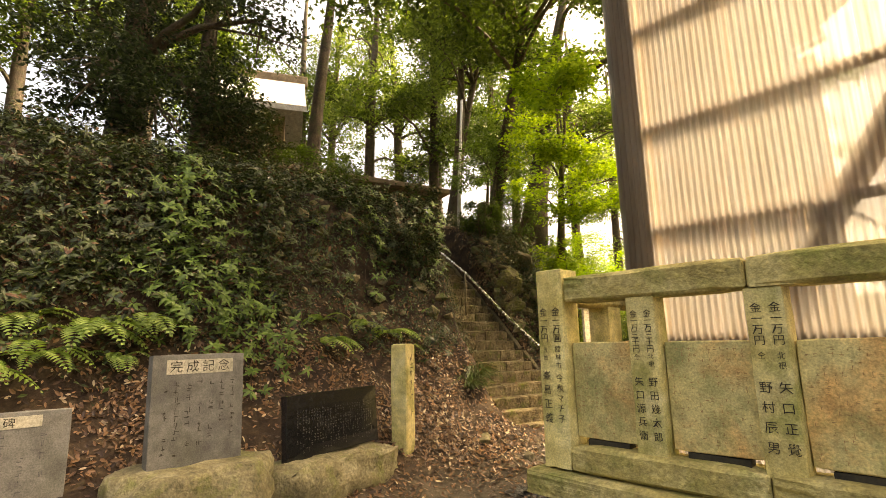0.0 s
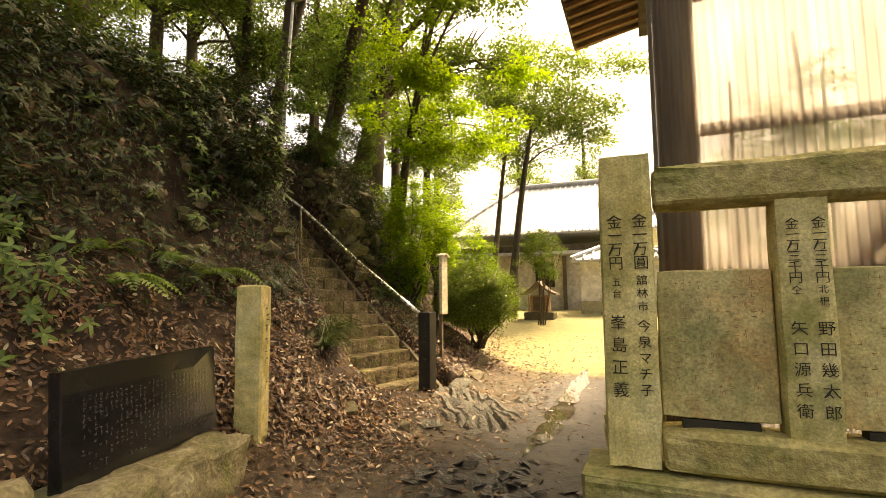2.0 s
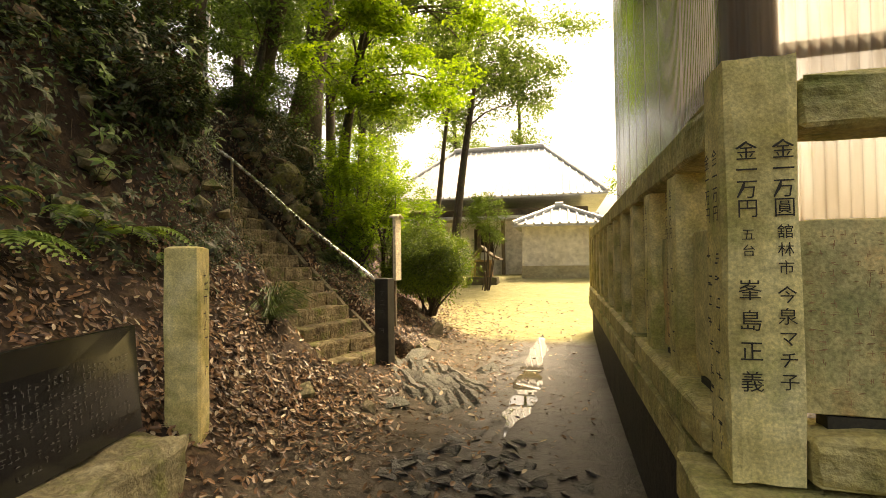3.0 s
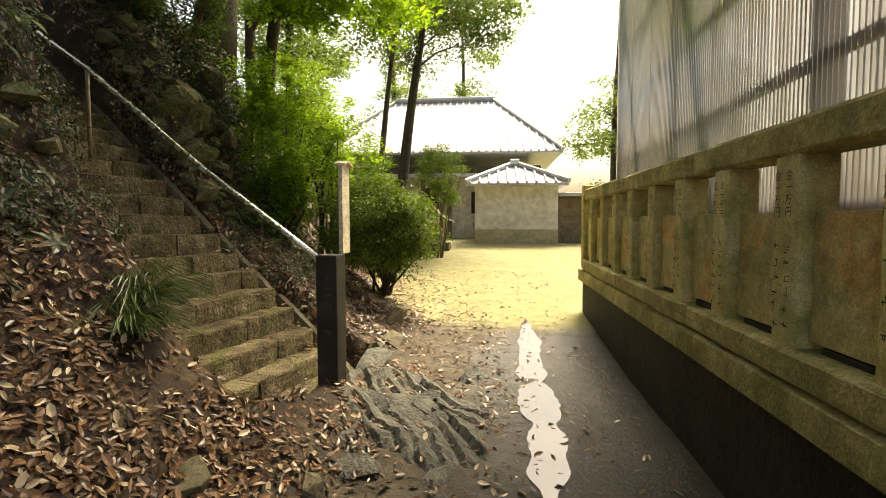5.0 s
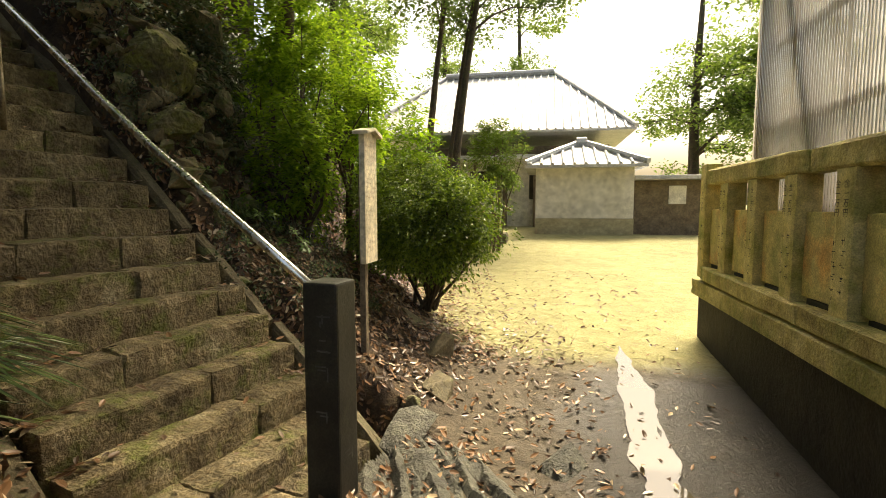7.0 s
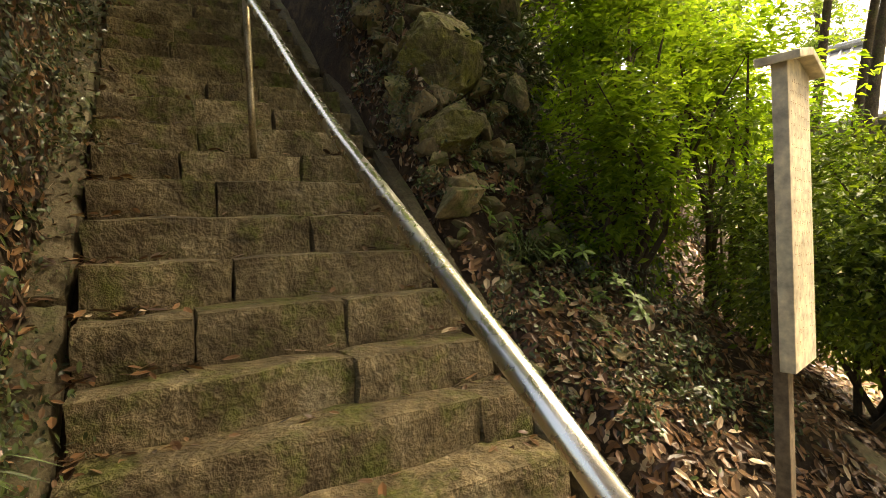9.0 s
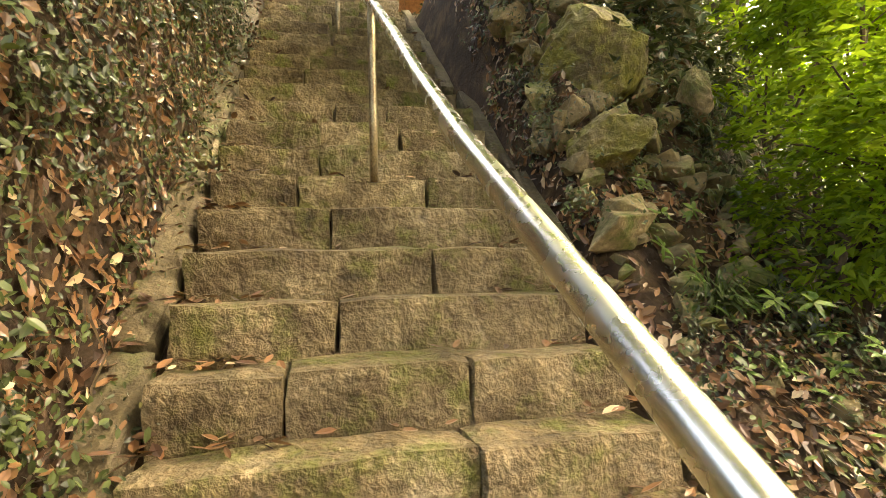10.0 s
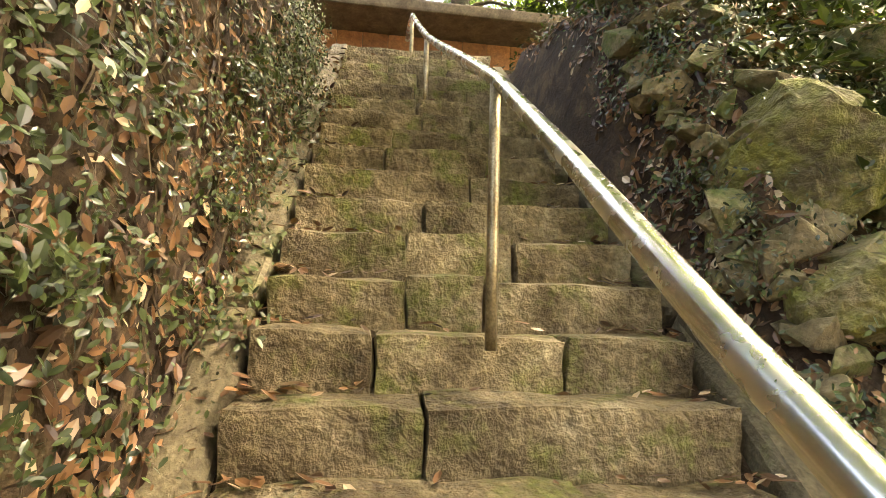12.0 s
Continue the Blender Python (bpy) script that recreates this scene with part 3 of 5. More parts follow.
def fence():
    fe = thing("stone_fence", (FX, FY, 0.1), "mossy yellow-grey stone fence with inscribed posts and panels", "fence")
    # front run, along x
    corner = part("corner_post", hewn((FX, FY, 0.88), (FX + 0.2, FY + 0.2, 2.10), 0.004, 5, 1, 0.009), M_FENCE, fe)
    front = [FX + 0.6 * i for i in range(1, 9)]
    posts = [corner]
    for i, x in enumerate(front):
        posts.append(part("post", hewn((x, FY + 0.01, 1.0), (x + 0.17, FY + 0.17, 1.88), 0.004, 5, 10 + i, 0.008), M_FENCE, fe))
    x0 = FX + 0.2
    for i, x1 in enumerate(front):
        lo = x0 + 0.004
        bm = hewn((lo, FY + 0.07, 1.07), (x1 - 0.004, FY + 0.15, 1.63), 0.004, 5, 30 + i, 0.006)
        pn = part("panel", bm, M_PANEL, fe, "stone panel with faded writing")
        pm = face_pose((lo + 0.02, FY + 0.0655, 1.60), (1, 0, 0), (0, 0, 1))
        bars(12, 18, x1 - lo - 0.05, 0.5, 0.022, M_FADED, pm, pn, i, fill=0.5)
        # solid ink-dark block stands for the shade inside the drain slot
        g = block((lo + 0.07, FY + 0.075, 1.03), (x1 - 0.07, FY + 0.145, 1.066), 0)
        part("drain_gap", g, M_INK, fe, "ink-dark block for the shade in a drain gap")
        x0 = x1 + 0.17
    for a, b in ((FX + 0.203, FX + 1.22), (FX + 1.226, FX + 2.7), (FX + 2.706, FX + 5)):
        part("top_rail", hewn((a, FY + 0.0, 1.87), (b, FY + 0.18, 2.035), 0.006, 6, int(a * 9), 0.012), M_RAIL, fe)
        part("bottom_rail", hewn((a, FY - 0.03, 0.885), (b, FY + 0.2, 1.04), 0.006, 6, int(a * 7), 0.014), M_RAIL, fe)
    for i, (pst, x, w) in enumerate(zip(posts, [FX] + front, [0.2] + [0.17] * 8)):
        y = FY - 0.006 if i == 0 else FY + 0.004
        columns = FRONT_TEXT[i] if i < 3 else ([("金一万円", 0.05, 0.05, 1.81)], [("金一万円", 0.05, 0.05, 1.81)])
        for column, mid in zip(columns, (w * 0.76, w * 0.3)):
            for text, size, pitch, zt in column:
                letters(text, size, M_INK, face_pose((x + mid - size * 0.5, y, zt - size), (1, 0, 0), (0, 0, 1)), pst, pitch / size)
    for dy, size in ((0.03, 0.052), (0.11, 0.052)):
        letters("金一万円", size, M_INK, face_pose((FX - 0.006, FY + dy + size, 1.80), (0, -1, 0), (0, 0, 1)), corner, 1.05)
        bars(1, 9, size, 0.62, size, M_INK, face_pose((FX - 0.006, FY + dy + size, 1.56), (0, -1, 0), (0, 0, 1)), corner, int(dy * 200), fill=0.9)
    # side run, along y
    side = [FY + 0.2 + 0.64 * i + 0.44 for i in range(12)]
    y0 = FY + 0.2
    for i, y1 in enumerate(side):
        last = i == len(side) - 1
        hi = 2.1 if last else 1.88
        ps = part("end_post" if last else "post", hewn((FX, y1, 0.9 if last else 1.0), (FX + 0.17, y1 + 0.19, hi), 0.004, 4, 50 + i, 0.008), M_FENCE, fe)
        for text, dy in (("金一万円", 0.035), ("金一万円", 0.12)):
            letters(text, 0.05, M_INK, face_pose((FX - 0.005, y1 + dy + 0.05, 1.77), (0, -1, 0), (0, 0, 1)), ps)
            bars(1, 6, 0.05, 0.4, 0.05, M_INK, face_pose((FX - 0.005, y1 + dy + 0.05, 1.5), (0, -1, 0), (0, 0, 1)), ps, i + int(dy * 100), fill=0.9)
        part("panel", hewn((FX + 0.06, y0 + 0.004, 1.07), (FX + 0.14, y1 - 0.004, 1.63), 0.004, 4, 80 + i, 0.006), M_PANEL, fe, "stone panel with faded writing")
        # the slot's shade again, as an ink-dark block
        part("drain_gap", block((FX + 0.065, y0 + 0.08, 1.03), (FX + 0.135, y1 - 0.08, 1.066), 0), M_INK, fe, "ink-dark block for the shade in a drain gap")
        y0 = y1 + 0.19
    for a, b in ((FY + 0.203, 4.6), (4.606, 6.5), (6.506, 8.4), (8.406, side[-1] - 0.004)):
        part("top_rail", hewn((FX, a, 1.87), (FX + 0.18, b, 2.035), 0.006, 6, int(a * 9), 0.012), M_RAIL, fe)
        part("bottom_rail", hewn((FX - 0.03, a, 0.885), (FX + 0.2, b, 1.04), 0.006, 6, int(a * 7), 0.014), M_RAIL, fe)
    end = side[-1] + 0.27
    part("ledge", hewn((FX - 0.09, FY - 0.09, 0.72), (FX + 5, FY + 0.3, 0.878), 0.006, 8, 3, 0.014), M_RAIL, fe)
    part("ledge", hewn((FX - 0.032, FY + 0.303, 0.70), (FX + 0.3, end, 0.882), 0.006, 8, 4, 0.014), M_RAIL, fe)
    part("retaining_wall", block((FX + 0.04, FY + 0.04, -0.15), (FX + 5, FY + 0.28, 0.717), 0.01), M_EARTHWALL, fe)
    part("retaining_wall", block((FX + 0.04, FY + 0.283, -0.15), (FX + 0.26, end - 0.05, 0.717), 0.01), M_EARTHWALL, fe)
    # raised earth behind the fence
    bed = thing("raised_bed", (0, 6, 0.3), "raised bed of dark earth inside the fence", "ground", kind="structure")
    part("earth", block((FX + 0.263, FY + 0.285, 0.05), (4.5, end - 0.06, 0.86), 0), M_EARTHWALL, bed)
    return fe


fence()


# ---- hall wrapped in corrugated plastic ----
def corrugated(a, b, z0, z1, out):
    """A corrugated sheet between two plan points, waves upright."""
    a, b, out = Vector(a), Vector(b), Vector(out)
    n = int((b - a).length / 0.042)
    bm = bmesh.new()
    rows = [z0, (z0 + z1) / 2, z1]
    cols = []
    for i in range(n * 6 + 1):
        p = a + (b - a) * (i / (n * 6)) + out * (0.011 * math.cos(i * math.pi / 3))
        cols.append([bm.verts.new((p.x, p.y, z)) for z in rows])
    for c0, c1 in zip(cols, cols[1:]):
        for j in range(2):
            bm.faces.new((c0[j], c1[j], c1[j + 1], c0[j + 1]))
    return bm


def wrapped_hall():
    x0, y0, x1, y1, top = -1.79, 3.6, 4.2, 10.7, 6.6
    h = thing("wrapped_hall", (x0, y0, 0.86), "timber shelter clad in translucent corrugated plastic", "shelter")
    for a, b, o in (((x0, y0), (x1, y0), (0, -1)), ((x0, y0), (x0, y1), (-1, 0))):
        cut = 8
        for i in range(cut):
            p, q = Vector(a).lerp(Vector(b), i / cut), Vector(a).lerp(Vector(b), (i + 1) / cut)
            off = Vector(o) * (0.004 * (i % 2))
            part("sheet", corrugated(p + off, q + off, 0.87, top, o), M_SHEET, h, smooth=True)
    fr = 0.02
    def beam(lo, hi, name="beam"):
        part(name, block(lo, hi, 0.006), M_TIMBER if name == "post" else M_WOOD, h)
    for x, y in ((x0 + fr, y0 + fr), (x1 - 0.14, y0 + fr), (x0 + fr, y1 - 0.14), (x1 - 0.14, y1 - 0.14)):
        beam((x, y, 0.86), (x + 0.2 if x < 0 else x + 0.12, y + 0.12, top), "post")
    for z in (1.62, 2.38, 3.14, 3.95, 4.8, 5.6):
        beam((x0 + 0.225, y0 + fr, z), (x1 - 0.15, y0 + fr + 0.05, z + 0.06))
        beam((x0 + fr, y0 + 0.145, z), (x0 + fr + 0.05, y1 - 0.15, z + 0.06))
    for y in (5.9, 8.2):
        beam((x0 + fr + 0.055, y, 0.86), (x0 + fr + 0.17, y + 0.12, top), "post")
    for x in (1.4,):
        beam((x, y0 + fr + 0.055, 0.86), (x + 0.12, y0 + fr + 0.17, top), "post")
    def brace(p, q):
        p, q = Vector(p), Vector(q)
        d = q - p
        side = Vector((0, 1, 0)) if abs(d.x) > abs(d.y) else Vector((1, 0, 0))
        m = face_pose(p, d, d.cross(side).normalized() if d.cross(side).z > 0 else -d.cross(side).normalized())
        part("brace", block((0, -0.07, -0.03), (d.length, 0.07, 0.03), 0.005, m), M_WOOD, h)
    brace((-1.2, y0 + 0.11, 1.3), (1.4, y0 + 0.11, 5.4))
    brace((x0 + 0.11, 4.6, 0.9), (x0 + 0.11, 5.9, 4.3))
    brace((x0 + 0.11, 6.9, 0.9), (x0 + 0.11, 8.2, 4.3))
    brace((x0 + 0.11, 9.0, 0.9), (x0 + 0.11, 10.5, 4.6))
    h.rotation_euler.z = radians(-2.2)
    return h


wrapped_hall()


def eave_roof():
    """The old hall's roof over the plastic, its rafters seen from below."""
    r = thing("hall_roof", (1.4, 11, 6.0), "dark shingled roof with exposed rafters under the eave", "roof")
    for sx in (-1, 1):
        bm = bmesh.new()
        n = 10
        rows = []
        for i in range(n + 1):
            t = i / n
            x = 1.4 + sx * (4.3 * (1 - t))
            z = 6.2 + 0.55 * t + 2.4 * t * t
            rows.append([bm.verts.new((x, y, z)) for y in (7.6, 10.2)] + [bm.verts.new((x, y, z + 0.14)) for y in (7.6, 10.2)])
        for a, b in zip(rows, rows[1:]):
            for p, q in ((0, 1), (1, 3), (3, 2), (2, 0)):
                bm.faces.new((a[p], a[q], b[q], b[p]))
        bm.faces.new([rows[0][i] for i in (0, 2, 3, 1)])
        part("slope", bm, M_OLDWOOD, r)
    for i in range(9):
        y = 7.65 + i * 0.285
        part("rafter", block((-2.86, y, 6.11), (-1.0, y + 0.08, 6.19), 0.004, Matrix.Translation((-2.9, 0, 6.2)) @ Matrix.Rotation(radians(-11), 4, "Y") @ Matrix.Translation((2.9, 0, -6.2))), M_WOOD, r)
    part("eave_beam", block((-1.75, 7.7, 6.2), (-1.55, 10.1, 6.4), 0.01), M_OLDWOOD, r)
    return r


eave_roof()


# ---- monuments by the bank ----
def plate(lo, hi, z0, z1, thick, mat, name, label, lean=0.0, title=None, title_mat=None, rows=(9, 12), ink=None, seed=1):
    """An upright slab between two plan points, its face to the path."""
    a, b = Vector((*lo, z0)), Vector((*hi, z0))
    right = (b - a).normalized()
    up = (Matrix.Rotation(lean, 3, right) @ Vector((0, 0, 1))).normalized()
    m = face_pose(a, right, up)
    w, h = (b - a).length, z1 - z0
    t = thing(name, a, label, "monument", "monuments by the bank")
    part("slab", hewn((0, 0, -thick), (w, h, 0), 0.002, 4, seed, 0.006, m), mat, t)
    if title:
        tw = w * 0.72
        part("title_plate", block((w * 0.14, h * 0.82, -0.001), (w * 0.14 + tw, h * 0.95, 0.004), 0.0015, m), M_CREAM, t, "cream title panel")
        sz = h * 0.115
        letters(title, sz, M_INK, m @ Matrix.Translation((w * 0.17, h * 0.845, 0.006)), t, tw / len(title) / sz * 0.95, across=True)
    bars(rows[0], rows[1], w * 0.84, h * 0.66, min(w / rows[0], h / rows[1]) * 0.62, ink or M_ETCH, m @ Matrix.Translation((w * 0.08, h * 0.76, 0.004)), t, seed)
    return t, m


def stone_base(at, size, seed, label, mat=None, turn=0.0):
    bm = bmesh.new()
    bmesh.ops.create_icosphere(bm, subdivisions=4, radius=1)
    for w in bm.verts:
        c = w.co.copy()
        c *= 1 + 0.22 * noise.noise(c * 1.6 + Vector((seed * 5, 0, 0))) + 0.09 * noise.noise(c * 4) + 0.04 * noise.noise(c * 11)
        c.z = min(c.z, 0.55 + 0.05 * noise.noise(c * 3))
        w.co = Vector((c.x * size[0], c.y * size[1], c.z * size[2]))
    ob = link("boulder", bm, mat or M_BOULDER, pose(*at, 0, 0, turn), True)
    return tagged(ob, label, "boulder", "base stones of the monuments")


plate((-4.40, 1.17), (-4.42, 1.88), 0.75, 1.60, 0.12, M_SLATE, "stele", "grey stone stele with a cream title panel", -0.05, "完成記念", rows=(7, 11), ink=M_INK, seed=2)
plate((-4.16, -0.4), (-4.12, 0.66), 0.76, 1.29, 0.12, M_SLATE, "stele", "low grey stone stele with a cream title panel", -0.05, "謹記念碑", rows=(9, 8), ink=M_ETCH, seed=3)
plate((-4.50, 2.33), (-4.83, 3.58), 0.60, 1.19, 0.09, M_GRANITE, "granite_tablet", "polished black granite tablet on a long stone", -0.06, None, rows=(30, 14), ink=M_ETCH, seed=4)
stone_base((-4.42, 1.52, 0.42), (0.45, 0.66, 0.62), 1, "rounded pale yellow boulder under a stele")
stone_base((-4.2, 0.05, 0.4), (0.4, 0.8, 0.6), 2, "flat mossy boulder under a low stele")
tagged(link("base_stone", hewn((-0.24, -0.8, -0.3), (0.24, 0.78, 0.13), 0.07, 9, 4, 0.05), M_BOULDER, pose(-4.64, 2.9, 0.46, 0, 0, 14.5), True), "long rough pale stone under the black tablet", "boulder", "base stones of the monuments")


def stone_marker():
    t = thing("stone_marker", (-4.87, 3.87, 0.3), "slender square stone marker post with carved characters", "marker")
    m = pose(-4.87, 3.97, 0, 0, 0, 20)
    part("shaft", hewn((-0.11, -0.11, 0.1), (0.11, 0.11, 1.64), 0.006, 5, 4, 0.012, m), M_FENCE, t)
    f = m @ Matrix.Translation((0.113, -0.055, 1.52)) @ Matrix(((0, 0, 1, 0), (1, 0, 0, 0), (0, 1, 0, 0), (0, 0, 0, 1)))
    bars(1, 11, 0.11, 1.0, 0.08, M_INK, f, t, 4, fill=0.9)
    return t


stone_marker()


def notice_board():
    t = thing("notice_board", (-4.98, 8.43, 0.4), "tall pale wooden notice board with a small cap roof", "notice board")
    part("post", block((-5.03, 8.40, 0.3), (-4.985, 8.46, 1.9), 0.004), M_OLDWOOD, t)
    part("board", block((-4.984, 8.30, 1.24), (-4.94, 8.56, 2.22), 0.004), M_SIGN, t)
    cap = bmesh.new()
    block((-5.02, 8.26, 2.20), (-4.90, 8.43, 2.225), 0.003, Matrix.Translation((0, 8.43, 2.235)) @ Matrix.Rotation(radians(14), 4, "X") @ Matrix.Translation((0, -8.43, -2.21)), cap)
    block((-5.02, 8.43, 2.20), (-4.90, 8.60, 2.225), 0.003, Matrix.Translation((0, 8.43, 2.235)) @ Matrix.Rotation(radians(-14), 4, "X") @ Matrix.Translation((0, -8.43, -2.21)), cap)
    part("cap", cap, M_SIGN, t)
    bars(10, 26, 0.22, 0.88, 0.017, M_FADED, face_pose((-4.9395, 8.32, 2.16), (0, 1, 0), (0, 0, 1)), t, 8, fill=0.95)
    return t


notice_board()


def flagpole():
    t = thing("flagpole", (-9.42, 9.75, 4.6), "thin white leaning pole on the bank", "pole")
    part("shaft", tube([(-9.42, 9.65, 4.3), (-9.42, 9.8, 6.4), (-9.4, 9.95, 8.6)], [0.045, 0.04, 0.035], 10), M_WHITEPOLE, t, smooth=True)
    part("tip", tube([(-9.4, 9.95, 8.6), (-9.2, 10.1, 8.72)], [0.02, 0.012], 6), M_OLDSTEEL, t)
    return t


flagpole()


def puddle():
    bm = bmesh.new()
    left, right = [], []
    for i in range(140):
        t = i / 139
        y = 5.5 + 4.7 * t
        cx = -2.93 + 0.09 * noise.noise((y * 0.8, 0, 0)) + 0.1 * (t - 0.5)
        w = (0.13 + 0.06 * noise.noise((y * 1.3, 5, 0)) + 0.07 * noise.noise((y * 4, 7, 0)) + 0.015 * noise.noise((y * 13, 7, 0))) * min(1, 6 * t, 6 * (1 - t))
        left.append(bm.verts.new((cx - max(w, 0.01), y, 0)))
        right.append(bm.verts.new((cx + max(w, 0.01) + 0.03 * noise.noise((y * 4, 1, 0)), y, 0)))
    for i in range(139):
        bm.faces.new((left[i], right[i], right[i + 1], left[i + 1]))
    for w in bm.verts:
        w.co.z = 0.016 + 0.022 * smooth(6.3, 7.0, w.co.y) + 0.075 * max(0.0, w.co.y - 8)
    n = Nodes("puddle_water")
    n.set(n.p, "Base Color", (0.09, 0.075, 0.05))
    n.p.inputs["Roughness"].default_value = 0.03
    n.p.inputs["Specular IOR Level"].default_value = 1.0
    return tagged(link("puddle", bm, n.m, None, True), "narrow shallow puddle shining along the muddy path", "puddle")


puddle()


def bedrock():
    """A low outcrop of upturned slate, its thin beds running out into the path."""
    along, across = Vector((0.49, -0.87)), Vector((0.87, 0.49))
    mid, nu, nw = Vector((-3.98, 7.0)), 110, 120
    vs, fs = [], []
    for i in range(nu):
        for j in range(nw):
            u, w = (i / (nu - 1) - 0.5) * 2.3, (j / (nw - 1) - 0.5) * 1.25
            p = mid + along * u + across * w
            edge = (u / 1.15) ** 2 + (w / 0.62) ** 2 + 0.5 * noise.noise((p.x * 2.3, p.y * 2.3, 2))
            bed = w * 7.5 + 1.5 * noise.noise((u * 0.9, w * 2.2, 7)) + 0.5 * noise.noise((u * 3.1, w * 4, 3)) + 0.2 * noise.noise((u * 9, w * 7, 3))
            step = math.floor(bed)
            tooth = bed - step
            crack = math.floor(u * 2.6 + 2.3 * noise.noise((step * 3.7, 0, 1)))
            lift = 0.5 + 0.5 * noise.noise((step * 5.3, crack * 3.1, 9))
            h = (0.02 + 0.13 * max(0.0, lift - 0.2)) * (1 - tooth ** (1 + 3 * lift) * 0.85) + 0.018 * noise.noise((u * 9, w * 16, 5))
            z = height(p.x, p.y) - 0.05 + (h + 0.045) * (1 - smooth(0.45, 1.0, edge))
            vs.append((p.x - 0.03 * tooth * across.x, p.y - 0.03 * tooth * across.y, z))
    for i in range(nu - 1):
        for j in range(nw - 1):
            a = i * nw + j
            fs.append((a, a + nw, a + nw + 1, a + 1))
    me = bpy.data.meshes.new("bedrock")
    me.from_pydata(vs, [], fs)
    me.materials.append(M_BEDROCK)
    return tagged(new("bedrock", me), "jagged grey slate bedrock breaking through the path", "rock", kind="structure")


bedrock()


# ---- yard beyond ----
def hip_roof(x0, y0, x1, y1, z, rise, over, ridge, parent, name="roof"):
    bm = bmesh.new()
    cx, cy = (x0 + x1) / 2, (y0 + y1) / 2
    e = [bm.verts.new(p) for p in ((x0 - over, y0 - over, z), (x1 + over, y0 - over, z), (x1 + over, y1 + over, z), (x0 - over, y1 + over, z))]
    d = [bm.verts.new((v.co.x, v.co.y, z - 0.08)) for v in e]
    rd = [bm.verts.new((cx - ridge / 2, cy, z + rise)), bm.verts.new((cx + ridge / 2, cy, z + rise))]
    bm.faces.new((e[0], e[1], rd[1], rd[0])); bm.faces.new((e[1], e[2], rd[1])); bm.faces.new((e[2], e[3], rd[0], rd[1])); bm.faces.new((e[3], e[0], rd[0]))
    for i in range(4):
        bm.faces.new((d[i], d[(i + 1) % 4], e[(i + 1) % 4], e[i]))
    bm.faces.new(d[::-1])
    rf = part(name, bm, M_TILE, parent)
    lines = bmesh.new()
    step = 0.3
    x = x0 - over + step / 2
    while x < x1 + over:
        t = min(1.0, (x - (x0 - over)) / max(0.01, cx - ridge / 2 - x0 + over), ((x1 + over) - x) / max(0.01, x1 + over - cx - ridge / 2))
        p, q = Vector((x, y0 - over, z + 0.02)), Vector((x, y0 - over + (cy - y0 + over) * t, z + rise * t + 0.02))
        if (q - p).length > 0.1:
            tube([p, q], 0.045, 6, lines)
        x += step
    tube([(cx - ridge / 2, cy, z + rise + 0.08), (cx + ridge / 2, cy, z + rise + 0.08)], 0.16, 8, lines)
    for a, b in (((x0 - over, y0 - over, z), (cx - ridge / 2, cy, z + rise)), ((x1 + over, y0 - over, z), (cx + ridge / 2, cy, z + rise))):
        tube([Vector(a) + Vector((0, 0, 0.06)), Vector(b) + Vector((0, 0, 0.06))], 0.09, 8, lines)
    under(link("tile_ribs", lines, M_TILE), rf)
    return rf


def storehouse():
    t = thing("storehouse", (-2.6, 19.3, 0.7), "low white plaster outbuilding with a tiled hip roof", "building")
    part("wall", block((-3.95, 19.3, 1.3), (-1.3, 22, 2.72), 0.01), M_PLASTER, t)
    part("dado", block((-3.96, 19.29, 0.5), (-1.29, 22.0, 1.297), 0.01), M_DADO, t, "stained lower wall")
    hip_roof(-3.95, 19.3, -1.3, 22, 2.78, 0.7, 0.3, 0.3, t)
    w = part("wing_wall", block((-1.285, 19.6, 0.5), (0.9, 22, 2.35), 0.01), M_OLDWOOD, t, "brown boarded wing")
    part("window", block((-0.35, 19.58, 1.7), (0.1, 19.597, 2.2), 0.004), M_PLASTER, w)
    part("wing_roof", block((-1.28, 19.3, 2.36), (1.1, 22.2, 2.48), 0.02), M_TILE, t)
    return t


storehouse()


def main_hall():
    t = thing("temple_hall", (-5, 25, 0.8), "large hall with white walls and a pale tiled roof", "building")
    part("wall", block((-10, 24.5, 0.6), (-1.6, 31, 3.9), 0.01), M_PLASTER, t)
    part("eave_beam", block((-10.2, 24.3, 3.6), (-1.4, 24.48, 3.9), 0.01), M_OLDWOOD, t)
    for i in range(8):
        x = -9.9 + i * 1.15
        part("pillar", block((x, 24.3, 0.6), (x + 0.16, 24.48, 3.6), 0.01), M_OLDWOOD, t)
    for x in (-6.6, -4.3):
        part("window", block((x, 24.42, 1.9), (x + 0.9, 24.49, 3.0), 0.01), M_INK, t, "dark window")
    part("lower_roof", block((-10.6, 23.2, 3.35), (-1.0, 24.4, 3.5), 0.02), M_TILE, t)
    hip_roof(-10, 24.5, -1.6, 31, 4.4, 3.0, 1.0, 4.8, t)
    return t


main_hall()


